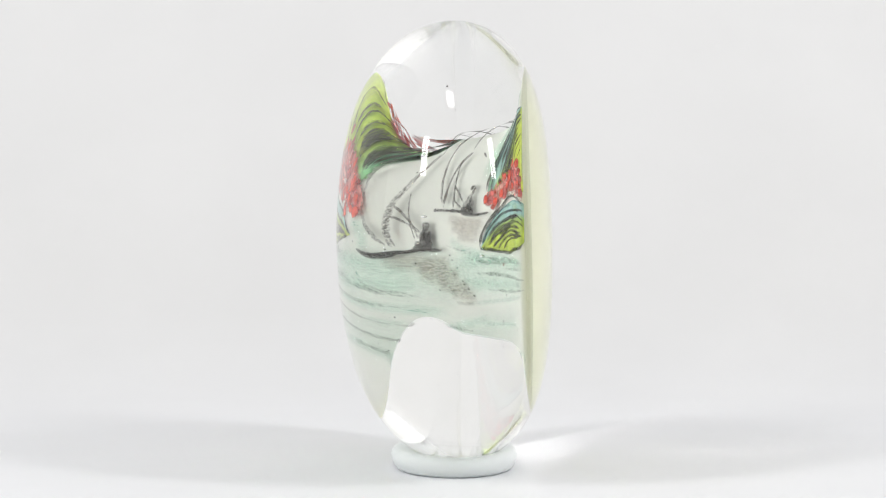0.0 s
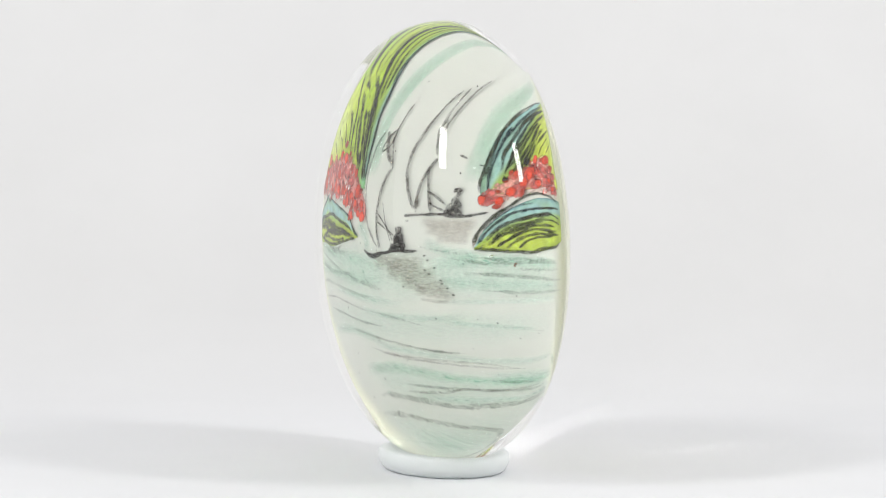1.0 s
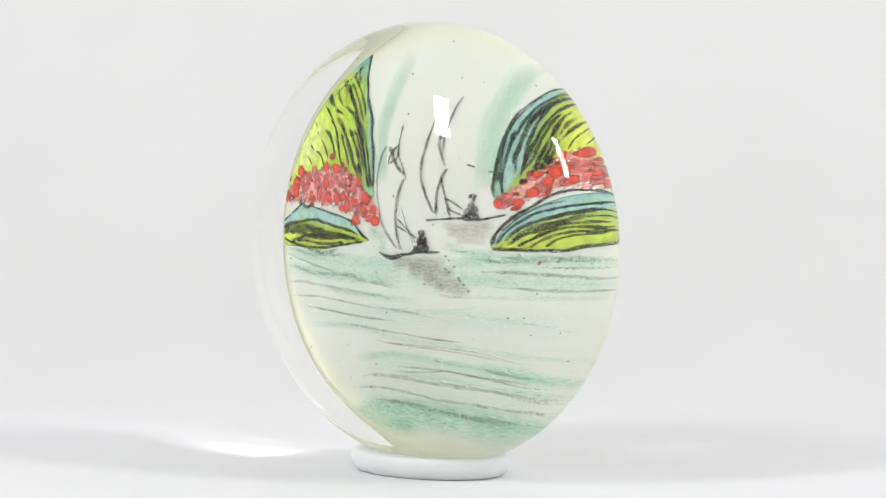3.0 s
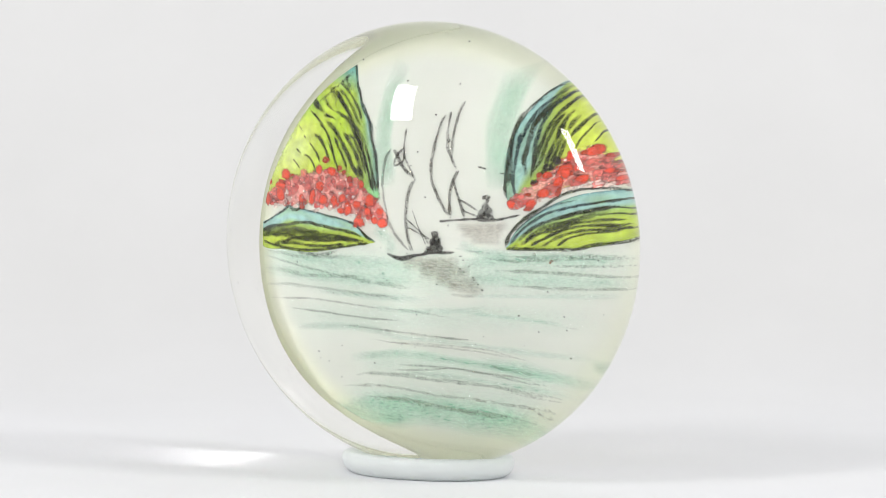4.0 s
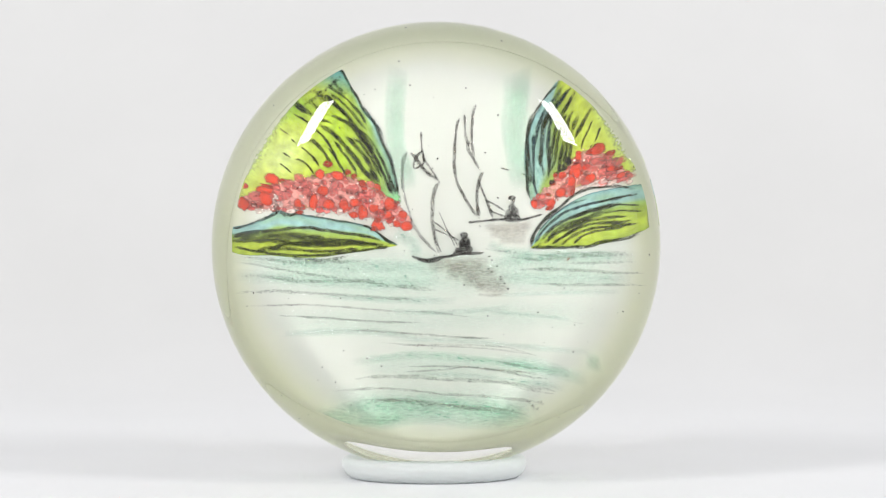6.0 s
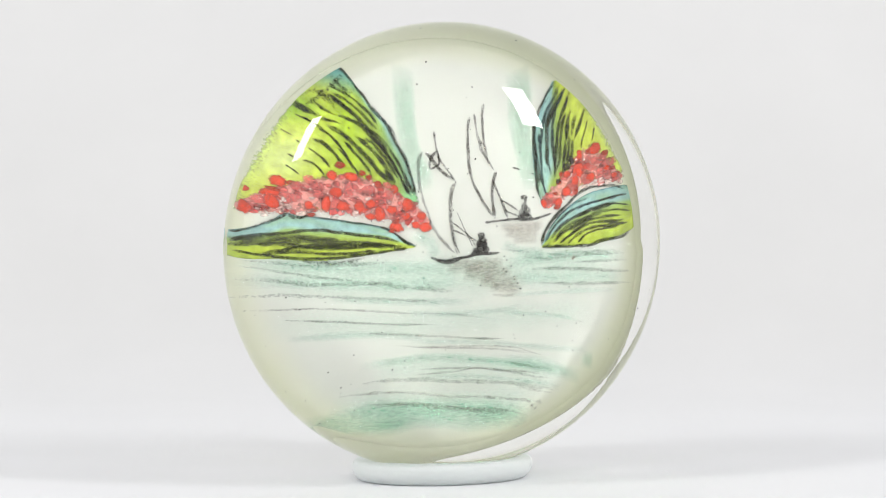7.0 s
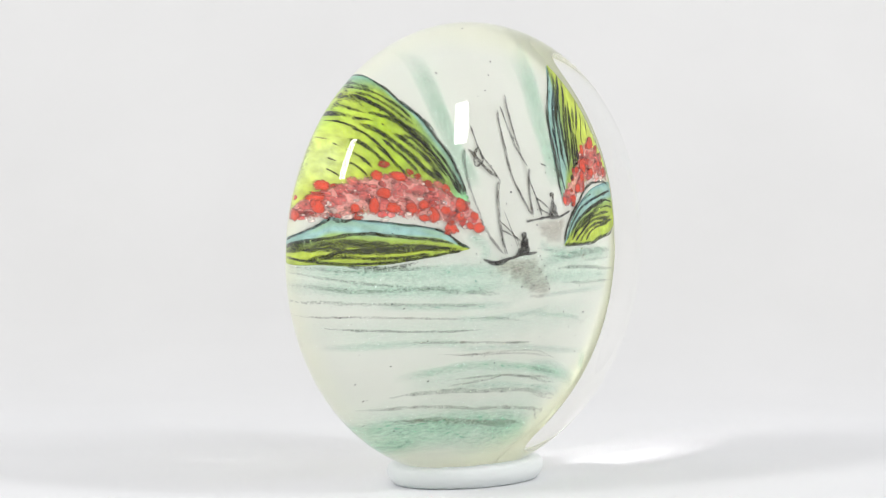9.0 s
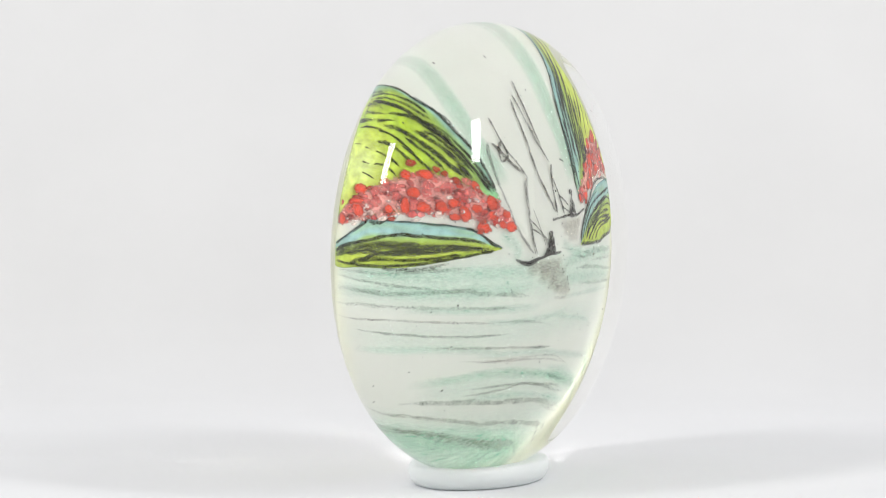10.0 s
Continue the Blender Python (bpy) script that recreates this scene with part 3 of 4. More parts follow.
def blossoms(layer, top, low, count, size, lean, veil, keys):
    """A loose cluster: pale wash, soft rose dabs under it all, then the single red dabs that stand out."""
    p = Paint()
    p.patch(top, low, lambda s, t: (*srgb("E6A59C"), veil * min(1, t / 0.2, (1 - t) / 0.25)), 0.08)
    p.done("blossom_wash", BODY, layer, "pale pink wash under the blossoms")
    q = Paint(0.10)
    u0, u1 = top[0][0], top[-1][0]
    for i in range(count):
        u = random.uniform(u0 + 0.2, u1 - 0.2)
        hi = np.interp(u, [a[0] for a in top], [a[1] for a in top])
        lo = np.interp(u, [a[0] for a in low], [a[1] for a in low])
        k = random.random()
        v = lo + (hi - lo) * (0.08 + 0.86 * k)
        c = random.choice((ROSE, ROSE, ROSE, srgb("EE8C88"), srgb("DE6460"), PINK, srgb("F6D9CF") if k < 0.5 else ROSE, srgb("C9605C"), srgb("B8443C"), srgb("CE4A3A")))
        r = random.uniform(0.2, 0.44) * size
        q.dab(u, v, r * random.uniform(0.9, 1.3), r * random.uniform(0.7, 1.0), c, random.uniform(0.5, 0.95), lean)
        if i % 3 == 0:
            a = random.uniform(0, 360)
            q.ink(0.07, 0.7, random.choice((BRICK, SMOKE, RED)), *[(u + r * math.cos(radians(a + 28 * j)), v + 0.85 * r * math.sin(radians(a + 28 * j))) for j in range(5)])
        # tiny pale dots painted in for the glints of bubbles over the blossoms
        if i % 6 == 3:
            q.dab(u + random.uniform(-0.3, 0.3), v + random.uniform(-0.2, 0.2), random.uniform(0.06, 0.14), random.uniform(0.05, 0.1), PALE, 1.1, lean)
    keys(q)
    q.done("blossoms", DAB, layer, "clustered red and pink blossom dabs with painted pale glints")


def bloom_a_keys(q):
    q.dabs(RED, 1.0, (-12.49, 5.10, 0.48, 0.41), (-14.05, 4.31, 0.22, 0.24), (-12.94, 4.25, 0.50, 0.33), (-14.22, 3.03, 0.29, 0.57), (-13.01, 3.59, 0.38, 0.62), (-9.79, 3.68, 0.33, 0.65), (-9.06, 4.57, 0.45, 0.43), (-8.72, 3.51, 0.46, 0.44), (-7.52, 3.52, 0.44, 0.40), (-6.73, 3.80, 0.37, 0.40), (-6.11, 3.02, 0.42, 0.58), (-6.79, 2.78, 0.37, 0.27))
    q.dabs(RED, 1.0, (-5.25, 3.35, 0.43, 0.36), (-4.92, 1.96, 0.61, 0.41), (-3.97, 3.76, 0.53, 0.54), (-4.11, 2.87, 0.35, 0.36), (-2.90, 2.87, 0.41, 0.36), (-2.66, 1.96, 0.55, 0.41), (-10.90, 3.48, 0.31, 0.34), (-9.23, 5.82, 0.37, 0.38), (-7.95, 5.82, 0.51, 0.38), (-4.89, 4.94, 0.34, 0.35), (-3.38, 2.15, 0.36, 0.32))
    q.dabs(BRICK, 0.9, (-8.61, 6.61, 0.38, 0.29), (-6.69, 5.80, 0.28, 0.22), (-12.85, 4.54, 0.38, 0.16), (-10.84, 2.76, 0.35, 0.17), (-7.14, 6.11, 0.28, 0.26), (-4.91, 2.41, 0.35, 0.18), (-5.19, 1.69, 0.34, 0.23), (-6.08, 5.30, 0.29, 0.26), (-11.89, 5.09, 0.29, 0.16))
    q.dabs(ROSE, 0.7, (-11.53, 4.89, 0.39, 0.37), (-10.72, 5.37, 0.41, 0.38), (-10.25, 4.92, 0.49, 0.38), (-6.86, 4.80, 0.57, 0.39), (-11.69, 3.97, 0.39, 0.34), (-10.24, 4.37, 0.43, 0.38), (-8.27, 4.53, 0.46, 0.35), (-5.44, 4.49, 0.47, 0.44), (-13.63, 3.67, 0.32, 0.37), (-5.42, 5.24, 0.38, 0.31), (-8.22, 5.04, 0.35, 0.34))
    q.dabs(PALE, 0.7, (-11.38, 2.81, 0.40, 0.18), (-7.86, 2.98, 0.25, 0.31), (-6.91, 4.15, 0.23, 0.15), (-9.34, 2.62, 0.31, 0.15), (-12.33, 3.82, 0.17, 0.20), (-13.45, 2.56, 0.24, 0.12), (-3.82, 2.06, 0.19, 0.19))
    q.dabs(SMOKE, 0.5, (-11.65, 4.38, 0.23, 0.17), (-10.12, 4.00, 0.18, 0.26), (-9.15, 5.20, 0.22, 0.21), (-7.71, 4.21, 0.24, 0.22), (-6.48, 4.47, 0.21, 0.26), (-5.35, 3.92, 0.26, 0.18), (-13.28, 2.99, 0.17, 0.17), (-8.38, 5.37, 0.19, 0.17), (-4.35, 3.31, 0.18, 0.22), (-10.97, 4.65, 0.17, 0.17), (-7.08, 4.58, 0.36, 0.26), (-13.66, 3.07, 0.22, 0.29), (-12.36, 3.08, 0.25, 0.25), (-9.72, 5.58, 0.22, 0.17), (-11.40, 3.49, 0.20, 0.17))


def bloom_b_keys(q):
    q.dabs(ROSE, 0.7, (10.30, 4.66, 0.54, 0.34), (11.64, 5.00, 0.66, 0.33), (12.38, 6.34, 0.60, 0.32), (13.25, 5.98, 0.64, 0.35), (12.79, 5.53, 0.53, 0.32), (13.96, 4.88, 0.41, 0.28), (9.69, 5.43, 0.44, 0.34), (12.01, 5.85, 0.44, 0.29), (10.35, 4.15, 0.36, 0.30))
    q.dabs(RED, 1.0, (7.80, 3.55, 0.32, 0.35), (9.14, 3.49, 0.34, 0.39), (9.83, 4.31, 0.41, 0.35), (10.61, 5.10, 0.32, 0.38), (10.86, 5.94, 0.48, 0.46), (10.99, 6.97, 0.24, 0.41), (11.93, 5.21, 0.39, 0.33), (12.23, 7.16, 0.50, 0.43), (13.18, 5.66, 0.28, 0.20), (13.77, 5.08, 0.22, 0.24))
    q.dabs(BRICK, 0.9, (8.86, 4.24, 0.23, 0.17), (13.01, 6.74, 0.32, 0.16), (9.17, 5.04, 0.30, 0.17), (10.72, 4.34, 0.18, 0.38), (9.00, 3.14, 0.35, 0.18), (11.67, 7.06, 0.22, 0.16), (9.40, 5.70, 0.22, 0.21), (11.17, 5.62, 0.31, 0.17), (13.57, 5.58, 0.25, 0.16))
    q.dabs(PALE, 0.7, (10.22, 5.55, 0.20, 0.18), (11.42, 4.53, 0.28, 0.15), (12.31, 4.64, 0.31, 0.15), (13.33, 4.62, 0.31, 0.14), (14.24, 4.47, 0.16, 0.14))
    q.dabs(SMOKE, 0.5, (10.09, 5.02, 0.22, 0.21), (10.87, 6.38, 0.21, 0.16), (11.57, 5.58, 0.23, 0.17), (12.74, 5.89, 0.26, 0.12), (13.32, 6.26, 0.23, 0.12), (11.89, 7.48, 0.21, 0.12), (9.44, 3.99, 0.19, 0.17))
    q.dabs(SOOT, 0.8, (9.87, 6.20, 0.37, 0.29), (10.31, 6.65, 0.23, 0.37), (9.66, 5.89, 0.24, 0.21), (9.15, 5.18, 0.21, 0.21))
    q.dabs(RED, 0.95, (9.90, 5.63, 0.34, 0.29), (10.91, 5.76, 0.29, 0.50))


def boat(layer, draw, wash):
    p = Paint(0.14)
    draw(p)
    p.done("sailing_boat", INK, layer, "small boat with bent sails in black ink")
    q = Paint(0.05)
    for pts, w, k in wash:
        q.band(pts, w * 1.55, GREY, 0.05 + 0.002 * w, k * 0.62, 0.7)
    q.done("boat_reflection", WASH, layer, "grey brown brushed reflection on the water")


def near_boat(p):
    p.ink(0.26, 0.62, CHAR, (-2.45, 7.86), (-2.69, 7.35), (-2.87, 6.49), (-2.88, 5.41), (-2.73, 4.31), (-2.38, 3.19), (-2.01, 2.05), (-1.42, 1.13), (-0.67, 0.29), (-0.19, -0.19))
    p.ink(0.21, 0.8, CHAR, (-1.27, 9.31), (-1.28, 8.53), (-1.23, 7.87), (-1.02, 7.19), (-0.58, 6.54), (-0.16, 5.93), (0.14, 5.49))
    p.ink(0.31, 0.95, CHAR, (-2.15, 7.74), (-1.78, 7.40), (-1.47, 6.89), (-1.01, 6.37), (-0.40, 5.93), (0.00, 5.58))
    p.ink(0.26, 0.95, CHAR, (-1.18, 7.91), (-1.64, 7.49), (-1.91, 7.02), (-1.96, 6.54))
    p.ink(0.21, 0.9, CHAR, (-1.96, 6.54), (-1.54, 6.63), (-1.15, 6.89), (-1.19, 7.36), (-1.48, 7.61))
    p.ink(0.18, 0.8, CHAR, (-1.16, 7.66), (-1.13, 7.06), (-1.31, 6.67))
    p.ink(0.36, 0.8, CHAR, (0.14, 5.49), (-0.23, 4.96), (-0.43, 4.07), (-0.48, 2.94), (-0.42, 1.80), (-0.24, 0.79), (0.09, -0.24))
    p.ink(0.15, 0.8, CHAR, (-0.36, 2.30), (0.35, 1.79), (1.16, 1.08), (1.60, 0.33))
    p.ink(0.21, 0.8, CHAR, (-0.28, 1.66), (0.77, 1.23), (1.85, 0.69))
    p.ink(0.13, 0.75, CHAR, (0.05, 3.16), (0.36, 2.47), (0.78, 1.55), (1.36, 0.34))
    p.ink(0.15, 0.7, CHAR, (-0.43, 1.48), (-0.20, 0.74), (0.24, -0.19))
    p.ink(0.26, 1.15, SOOT, (-2.17, -0.52), (-1.51, -0.72), (-0.76, -0.78), (-0.09, -0.65), (0.87, -0.53), (1.85, -0.33), (2.85, -0.31), (3.76, -0.25))
    p.ink(0.31, 1.1, SOOT, (-1.79, -0.67), (-1.04, -0.91), (-0.19, -0.79))
    p.ink(0.26, 1.0, SOOT, (-1.04, -1.00), (-0.38, -0.92), (0.29, -0.71))
    p.ink(0.36, 1.15, SOOT, (1.21, -0.26), (1.80, -0.14), (2.45, -0.11))
    p.dabs(SOOT, 0.95, (2.15, 1.19, 0.35, 0.28), (2.25, 0.68, 0.40, 0.42), (2.10, 0.22, 0.45, 0.42), (1.65, -0.04, 0.35, 0.23), (2.55, 0.02, 0.30, 0.28), (1.95, 0.60, 0.25, 0.37), (2.40, 0.40, 0.30, 0.32))


def far_boat(p):
    p.ink(0.28, 0.85, CHAR, (1.79, 10.28), (1.56, 9.61), (1.39, 8.59), (1.37, 7.54), (1.37, 6.47), (1.62, 5.37), (2.06, 4.47), (2.61, 3.55), (3.18, 2.76))
    p.ink(0.26, 0.8, CHAR, (2.16, 10.54), (2.20, 9.79), (2.30, 8.98), (2.42, 8.40), (2.52, 7.90), (2.86, 7.33), (3.20, 6.76), (3.47, 6.37))
    p.ink(0.26, 0.85, CHAR, (3.10, 11.16), (2.85, 10.36), (2.77, 9.37), (2.78, 8.56), (2.90, 7.80), (2.95, 7.25))
    p.ink(0.31, 0.9, CHAR, (2.30, 8.57), (2.53, 8.48), (2.54, 8.06))
    p.ink(0.33, 0.95, CHAR, (3.66, 6.23), (3.36, 5.54), (3.21, 4.66), (3.21, 3.67), (3.37, 2.53))
    p.ink(0.26, 0.9, CHAR, (3.36, 5.45), (3.66, 4.64), (3.98, 3.96), (4.25, 3.27), (4.49, 2.49))
    p.ink(0.23, 0.9, CHAR, (3.88, 4.01), (4.62, 3.62), (5.47, 3.08))
    p.ink(0.21, 0.8, CHAR, (4.20, 3.18), (4.85, 2.88), (5.51, 2.58))
    p.ink(0.23, 1.0, SOOT, (2.47, 2.23), (3.51, 2.32), (4.84, 2.41), (6.55, 2.42), (7.61, 2.49), (8.52, 2.72))
    p.ink(0.21, 0.9, SOOT, (5.53, 2.31), (6.55, 2.29), (7.45, 2.40))
    p.dabs(CHAR, 0.85, (6.05, 4.13, 0.30, 0.18), (6.14, 3.91, 0.17, 0.22), (5.84, 4.09, 0.13, 0.18))
    p.dabs(SOOT, 0.8, (6.04, 3.42, 0.30, 0.31), (6.27, 2.97, 0.34, 0.40), (5.81, 2.89, 0.30, 0.36), (6.04, 2.61, 0.42, 0.27), (5.61, 2.58, 0.21, 0.18), (6.50, 2.60, 0.21, 0.23))
    p.ink(0.15, 0.85, CHAR, (5.10, 6.48), (5.40, 6.42), (5.75, 6.28))


def boats(layer):
    boat(layer, near_boat,
         [([(-0.85, -1.14), (1.29, -1.26), (4.16, -1.14)], 0.8, 0.95), ([(0.64, -1.78), (2.56, -1.99), (4.91, -1.89)], 0.9, 0.95),
          ([(2.03, -2.43), (3.64, -2.74), (5.56, -2.64)], 0.8, 0.9), ([(2.99, -3.07), (4.49, -3.28), (5.88, -3.28)], 0.55, 0.8),
          ([(3.21, -3.70), (4.49, -3.82), (5.34, -3.77)], 0.2, 0.7)])
    boat(layer, far_boat,
         [([(3.74, 1.84), (5.77, 1.74), (7.80, 1.84)], 0.55, 0.85), ([(4.16, 1.32), (5.77, 1.20), (7.48, 1.26)], 0.6, 0.8),
          ([(4.91, 0.67), (6.09, 0.67), (7.26, 0.62)], 0.5, 0.7)])


def water(layer):
    p = Paint()
    for pts, w, k in (([(-2.75, 13.5), (-3.0, 12.4), (-3.3, 10.6), (-3.3, 8.6), (-2.9, 6.6), (-2.5, 4.8)], 1.8, 0.34),
                      ([(6.1, 13.0), (6.2, 11.8), (6.1, 10.0), (6.2, 8.0), (6.7, 6.2), (6.9, 4.6)], 2.2, 0.36)):
        p.band(pts, w, SEA, 0.03, k, 0.4)
        p.band([(u + 0.2, v) for u, v in pts], w * 0.6, SEA, 0.035, k * 0.35, 0.7)
    p.done("mist_wash", MIST, layer, "pale mint vertical washes")
    q = Paint()

    def wash(w, c, k, *pts):
        q.band(pts, w, c, q.above() - 0.03, k * 0.68, 0.8)

    wash(4.2, MINT, 0.6, (-14.35, -1.94), (-5.03, -2.15), (5.1, -1.94), (14.82, -1.74))
    wash(2.8, MINT, 0.34, (-13.13, -5.49), (-4.02, -5.89), (6.11, -5.49), (13.2, -5.28))
    wash(3.2, MINT, 0.5, (-8.07, -12.06), (0.03, -12.17), (8.13, -11.96))
    wash(2.4, MINT, 0.36, (-6.04, -9.53), (2.06, -9.43), (10.16, -10.04))
    wash(1.3, MINT, 0.7, (-14.74, -1.03), (-8.55, -1.36), (-3.2, -1.36), (0.0, -1.68))
    wash(1.1, MINT, 0.6, (-14.74, -2.32), (-6.41, -2.74), (0.0, -2.74))
    wash(0.8, MINT, 0.7, (-9.4, -3.82), (-4.27, -4.13), (1.6, -4.24))
    wash(0.6, MINT, 0.55, (-4.27, -4.99), (0.0, -5.2), (5.88, -4.88))
    wash(1.3, MINT, 0.8, (-3.42, 1.53), (-1.92, 0.35), (-2.13, -0.61))
    wash(1.0, MINT, 0.7, (4.06, 0.46), (5.56, -0.18), (7.91, -0.51))
    wash(1.1, MINT, 0.75, (4.28, -1.14), (9.61, -0.72), (14.75, -1.03))
    wash(1.0, MINT, 0.6, (4.91, -2.43), (9.61, -2.53), (14.53, -2.64))
    wash(0.5, MINT, 0.5, (4.06, -3.82), (8.55, -3.7), (13.9, -3.6))
    wash(0.7, MINT, 0.65, (-11.75, -6.8), (-6.41, -6.7), (-1.6, -7.13))
    wash(0.4, MINT, 0.6, (4.28, -5.2), (8.55, -5.53), (10.69, -5.84))
    wash(0.6, MINT, 0.65, (-3.73, -7.34), (2.14, -7.55), (8.55, -8.09), (11.75, -8.19))
    wash(0.75, SEA, 0.8, (-6.83, -9.15), (-1.6, -8.67), (4.28, -9.15), (10.15, -9.9))
    wash(0.5, MINT, 0.7, (-2.13, -10.11), (3.21, -10.32), (9.61, -10.86))
    wash(1.3, SEA, 0.85, (-8.01, -12.67), (-4.27, -12.25), (1.07, -12.36), (6.84, -12.78))
    wash(0.8, SEA, 0.6, (-8.76, -12.15), (-6.41, -13.11), (-2.13, -13.32))
    q.band([(-5.86, -13.21), (-2.16, -12.94), (1.38, -13.14), (4.66, -13.12), (7.15, -12.96)], 1.7, SEA, 0.040, 0.5, 0.7)
    q.band([(4.66, -9.07), (7.44, -9.34), (9.80, -9.83), (11.18, -10.11)], 1.3, MINT, 0.041, 0.45, 0.8)
    q.band([(11.26, -8.76), (11.95, -8.88), (12.18, -8.90)], 1.2, SEA, 0.042, 0.4, 0.8)
    q.done("water_wash", WASH, layer, "mint green water washes")
    r = Paint(0.055, 1.8)
    r.ink(0.28, 0.45, REED, (-14.52, -1.26), (-13.35, -1.55), (-11.82, -1.83), (-10.09, -2.13), (-8.19, -2.36), (-6.90, -2.64))
    r.ink(0.38, 0.50, REED, (-14.45, -2.29), (-13.31, -2.35), (-12.11, -2.48), (-10.41, -2.70), (-8.18, -2.63), (-5.74, -2.60), (-4.65, -2.89), (-2.17, -3.12), (-0.19, -3.35))
    r.ink(0.28, 0.45, REED, (-14.42, -3.52), (-13.49, -3.53), (-12.35, -3.46), (-10.71, -3.58), (-8.89, -3.65), (-6.50, -3.82), (-3.93, -4.01), (-1.56, -4.11))
    r.ink(0.21, 0.50, DUN, (-14.06, -4.54), (-12.24, -4.57), (-10.27, -4.55), (-8.04, -4.70), (-5.59, -4.89), (-2.86, -5.14))
    r.ink(0.21, 0.61, REED, (-12.20, -5.37), (-10.52, -5.49), (-8.71, -5.61), (-6.74, -5.80), (-3.76, -5.98), (-1.41, -6.00))
    r.ink(0.21, 0.50, DUN, (-7.14, -6.55), (-4.98, -6.71), (-2.78, -6.87), (0.01, -7.09), (2.44, -7.30), (4.52, -7.31))
    r.ink(0.21, 0.45, REED, (-2.59, -5.10), (-0.16, -5.21), (1.30, -5.39), (2.89, -5.62))
    r.ink(0.19, 0.45, DUN, (-4.44, -7.62), (-1.76, -7.85), (0.11, -7.96), (3.01, -8.08), (6.01, -8.36), (8.11, -8.64))
    r.ink(0.33, 0.54, REED, (-6.42, -10.41), (-5.27, -10.29), (-4.03, -10.28), (-1.40, -10.36), (0.46, -10.59), (2.34, -10.60), (5.25, -10.76), (7.19, -10.94), (9.06, -11.12))
    r.ink(0.24, 0.50, DUN, (-7.70, -11.17), (-6.26, -11.13), (-4.27, -11.16), (-1.67, -11.39), (0.63, -11.68), (2.97, -11.73), (5.37, -11.88), (8.17, -11.95))
    r.ink(0.28, 0.45, DUN, (-5.63, -12.09), (-3.66, -12.07), (-1.50, -12.27), (0.78, -12.51), (3.59, -12.74), (5.69, -12.70))
    r.ink(0.21, 0.50, REED, (-2.43, -9.55), (0.31, -9.56), (2.70, -9.62), (5.16, -9.88), (7.63, -10.28), (8.86, -10.32))
    r.ink(0.33, 0.50, REED, (6.11, -0.71), (8.69, -0.96), (11.71, -0.75), (14.63, -0.80))
    r.ink(0.33, 0.54, REED, (6.65, -1.70), (8.97, -1.75), (11.24, -1.90), (13.59, -2.14), (15.03, -2.23))
    r.ink(0.24, 0.45, REED, (9.72, -1.33), (12.67, -1.34), (14.82, -1.37))
    r.ink(0.28, 0.50, REED, (7.61, -2.90), (10.26, -3.04), (12.69, -3.08), (15.01, -3.07))
    r.ink(0.33, 0.41, REED, (-14.42, -0.92), (-13.09, -0.99), (-11.17, -1.21), (-9.01, -1.14), (-5.79, -0.95))
    r.ink(0.19, 0.41, REED, (3.55, 0.08), (6.11, -0.29), (7.66, -0.27))
    r.ink(0.28, 0.45, REED, (7.00, -0.49), (9.00, -0.65), (10.86, -0.55), (12.85, -0.56), (14.38, -0.63))
    r.ink(0.19, 0.41, DUN, (10.50, -5.97), (11.48, -6.13))
    r.ink(0.21, 0.50, DUN, (-2.73, -9.96), (0.11, -9.85), (2.42, -9.60), (4.55, -9.81), (6.96, -9.91), (8.38, -10.15))
    r.ink(0.24, 0.50, DUN, (-5.30, -11.92), (-2.97, -12.01), (-0.24, -12.28), (2.35, -12.57), (4.80, -12.62), (6.75, -12.79))
    r.ink(0.24, 0.54, REED, (4.66, -9.07), (6.64, -9.48), (8.49, -9.67))
    r.ink(0.19, 0.50, DUN, (5.95, -11.04), (7.59, -11.23), (9.04, -11.30))
    r.ink(0.19, 0.57, REED, (0.42, -7.06), (2.25, -7.24), (4.46, -7.31))
    r.ink(0.19, 0.41, DUN, (-3.01, -7.83), (0.34, -7.84), (3.08, -7.89), (5.64, -8.07), (7.57, -8.58))
    r.dabs(RUST, 1.0, (10.49, -0.94, 0.11, 0.11), (10.42, -1.07, 0.07, 0.09))
    r.dabs(SOOT, 1.0, (4.21, -0.58, 0.11, 0.06), (4.42, -0.90, 0.09, 0.06), (4.85, -1.41, 0.10, 0.07), (4.14, -1.60, 0.09, 0.07), (4.40, -1.88, 0.09, 0.06), (5.13, -2.29, 0.09, 0.07), (5.17, -2.52, 0.09, 0.06), (5.46, -2.84, 0.09, 0.07), (5.73, -3.30, 0.11, 0.08), (2.15, -2.93, 0.09, 0.07))
    r.dabs(SEPIA, 0.25, (7.30, -12.19, 0.14, 0.11), (7.50, -12.29, 0.31, 0.18), (7.19, -12.00, 0.25, 0.11), (7.94, -11.96, 0.27, 0.15))
    for i in range(45):
        a, q = random.uniform(0, 2 * math.pi), 14 * math.sqrt(random.random())
        r.dab(q * math.cos(a), q * math.sin(a), random.uniform(0.04, 0.08), random.uniform(0.03, 0.07), srgb("3A352C"), 1.3)
    r.done("water_lines", PENCIL, layer, "thin grey ripple lines")


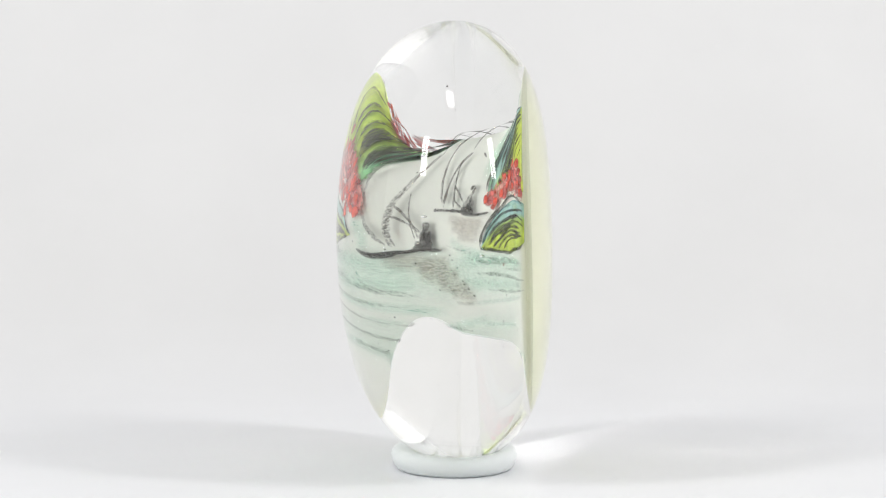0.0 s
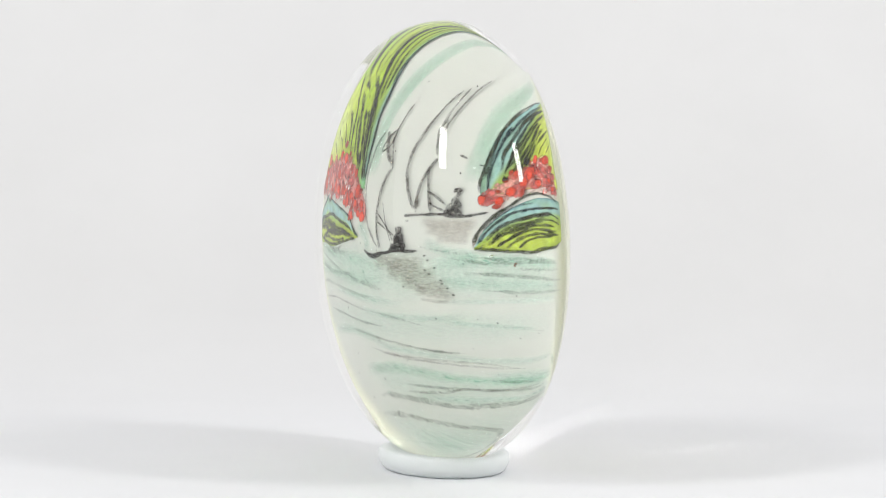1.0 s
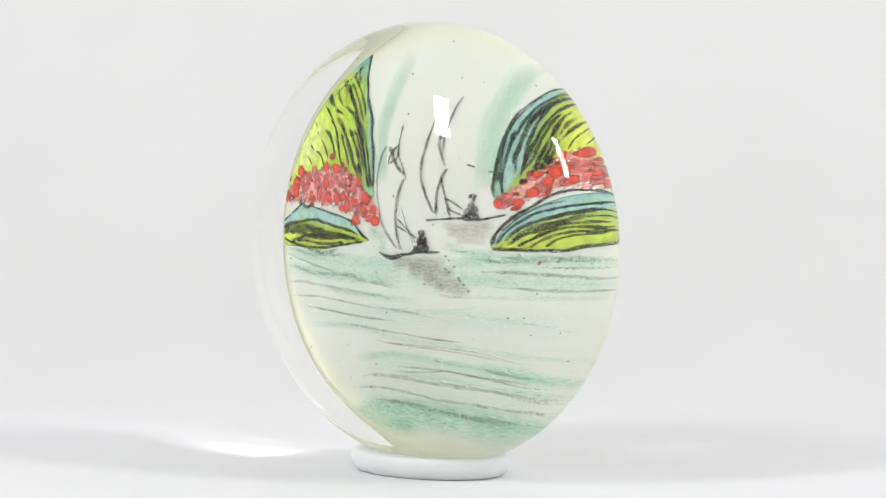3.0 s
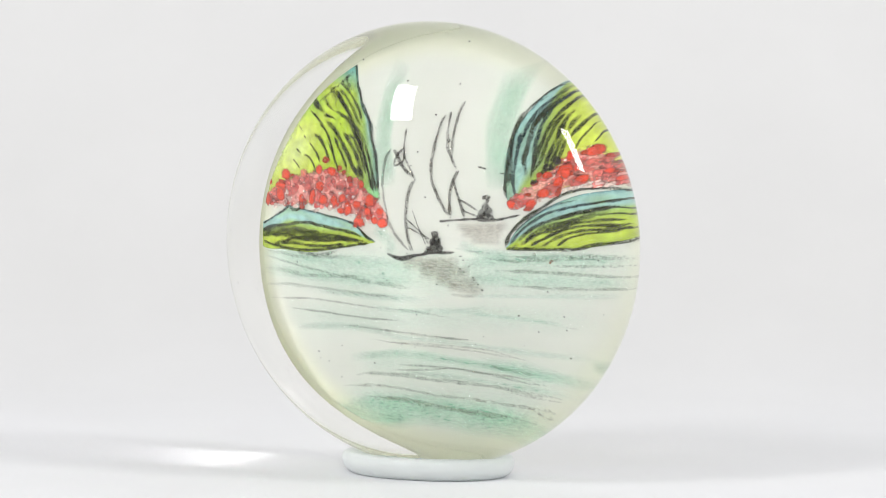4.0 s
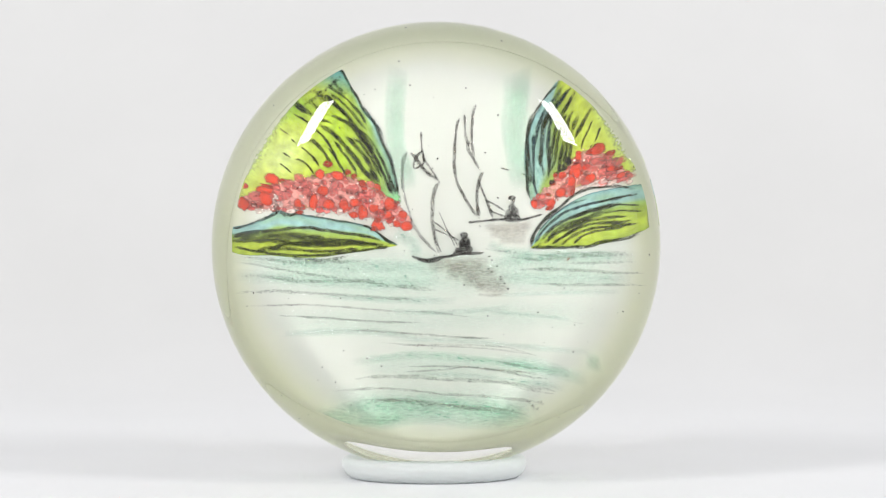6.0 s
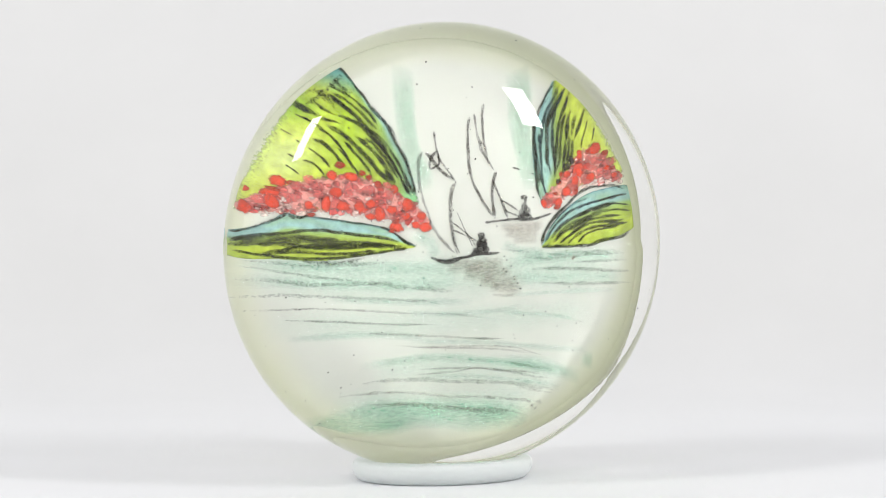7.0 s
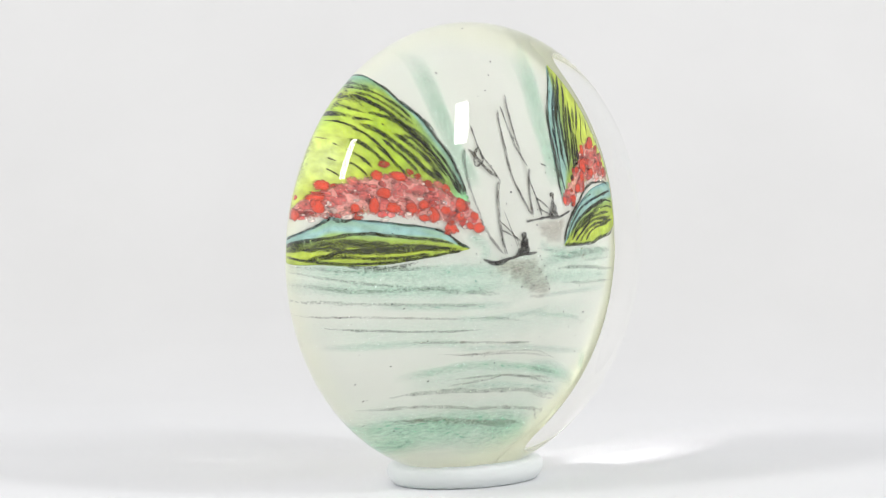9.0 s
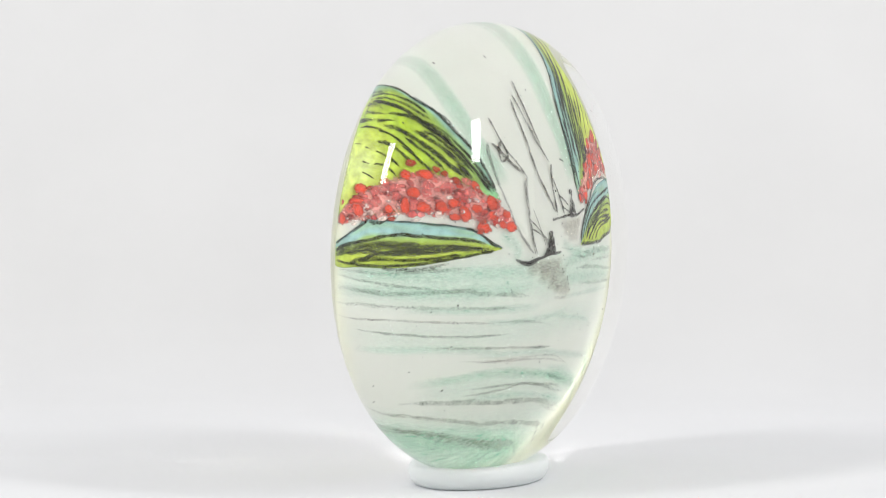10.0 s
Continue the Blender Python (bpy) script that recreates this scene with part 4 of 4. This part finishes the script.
def inclusions(parent):
    bm = bmesh.new()
    for i in range(70):
        th, ph = random.uniform(0, 2 * math.pi), math.acos(random.uniform(0.0, 1))
        k = random.uniform(0.975, 0.99)
        c = Vector((A * math.sin(ph) * math.cos(th), -FRONT * math.cos(ph), A * math.sin(ph) * math.sin(th))) * k * MM
        s = random.choice((0.05, 0.06, 0.07, 0.11)) * MM
        m = Matrix.Translation(c) @ Euler([random.uniform(0, 6) for _ in range(3)]).to_matrix().to_4x4() @ Matrix.Diagonal((s, s * 0.6, s * 0.8, 1))
        bmesh.ops.create_icosphere(bm, subdivisions=1, radius=1, matrix=m)
    tagged(part("specks", bm, SPECK, parent, "tiny dark specks in the glass"), kind="stuff")


def bubbles(parent):
    bm = bmesh.new()
    for i in range(17):
        u, v = (random.uniform(-11.5, -4), random.uniform(2.8, 5.2)) if i < 13 else (random.uniform(-11, 12), random.uniform(-11, 9))
        x, y, z = on_layer(u, v, random.uniform(0.45, 0.9))
        bmesh.ops.create_icosphere(bm, subdivisions=2, radius=random.choice((0.06, 0.08, 0.12, 0.17)) * MM, matrix=Matrix.Translation((x, y, z)))
    bmesh.ops.reverse_faces(bm, faces=bm.faces)
    tagged(part("bubbles", bm, GLASS, parent, "tiny round air bubbles in the glass"), kind="stuff")


def painted_glass():
    thing = new("glass_cabochon")
    tagged(thing, "clear lens-shaped glass cabochon painted inside, upright on a stand", "glass ornament")
    glass_body(thing)
    layer = dish_layer(thing, "painted_layer", ENAMEL, 0.0, 0.15, 0.0, "white enamel layer with a painted river landscape")
    dish_layer(thing, "backing", BACKING, 0.1, 0.6, 0.27, "cream backing behind the painting")
    water(layer)
    hill_a(layer)
    hill_b(layer)
    isle(layer, ISLE_A_TOP, ISLE_A_LOW, isle_a_lines)
    isle(layer, ISLE_B_TOP, ISLE_B_LOW, isle_b_lines)
    blossoms(layer, BLOOM_A_TOP, BLOOM_A_LOW, 150, 0.8, 0, 0.8, bloom_a_keys)
    blossoms(layer, BLOOM_B_TOP, BLOOM_B_LOW, 48, 0.85, 18, 0.6, bloom_b_keys)
    boats(layer)
    inclusions(thing)
    bubbles(thing)
    return thing


gem = painted_glass()


# ---- the stand: a low oval dish of milky silicone ----
def stand():
    bm = bmesh.new()
    seg, top = 96, 1.9
    prof = []
    for i in range(1, 13):
        prof.append((i / 12 * 0.86, None))
    prof += [(0.93, top), (0.965, top - 0.07), (0.988, top - 0.25), (1.0, top - 0.6), (0.995, 0.95), (0.978, 0.6), (0.95, 0.3), (0.915, 0.1), (0.87, 0.0), (0.5, 0.0)]
    mid = bm.verts.new((0, 0, 0.44 * MM))
    low = bm.verts.new((0, 0, 0))
    last = None
    for s, h in prof:
        ring = []
        for k in range(seg):
            a = 2 * math.pi * k / seg
            x, y = 8.25 * s * math.cos(a), 5.7 * s * math.sin(a)
            under = 20.62 - 20 * math.sqrt(max(0, 1 - ((x - 0.2) / 20) ** 2 - ((y - 0.2) / (11.6 if y < 0.2 else 10.2)) ** 2)) - 0.1
            z = min(top, under) if h is None else (min(h, under) if h > top / 2 else h)
            ring.append(bm.verts.new((x * MM, y * MM, z * MM)))
        for k in range(seg):
            n = (k + 1) % seg
            bm.faces.new((mid, ring[k], ring[n]) if last is None else (last[k], ring[k], ring[n], last[n]))
        last = ring
    for k in range(seg):
        bm.faces.new((last[k], low, last[(k + 1) % seg]))
    bmesh.ops.recalc_face_normals(bm, faces=bm.faces)
    ob = part("display_stand", bm, SILICONE)
    return tagged(ob, "low oval milky translucent silicone display stand", "stand")


dish = stand()


# ---- both turn together about an axis beside them ----
def motions():
    body, base = [], []
    for i in range(21):
        t = i * 0.5
        turn, way = 15.22 * (t - 5.824), radians(15.22 * t - 62.835)
        x, y = -4.2565 * math.cos(way) * MM, -4.2565 * math.sin(way) * MM
        body.append((t, pose(x, y, 20.62 * MM, 0.80, 0, turn)))
        off = Matrix.Rotation(radians(turn), 3, "Z") @ Vector((-0.2 * MM, -0.2 * MM, 0))
        base.append((t, pose(x + off.x, y + off.y, 0.02 * MM, 0, 0, turn)))
    walk(gem, body)
    walk(dish, base)


motions()
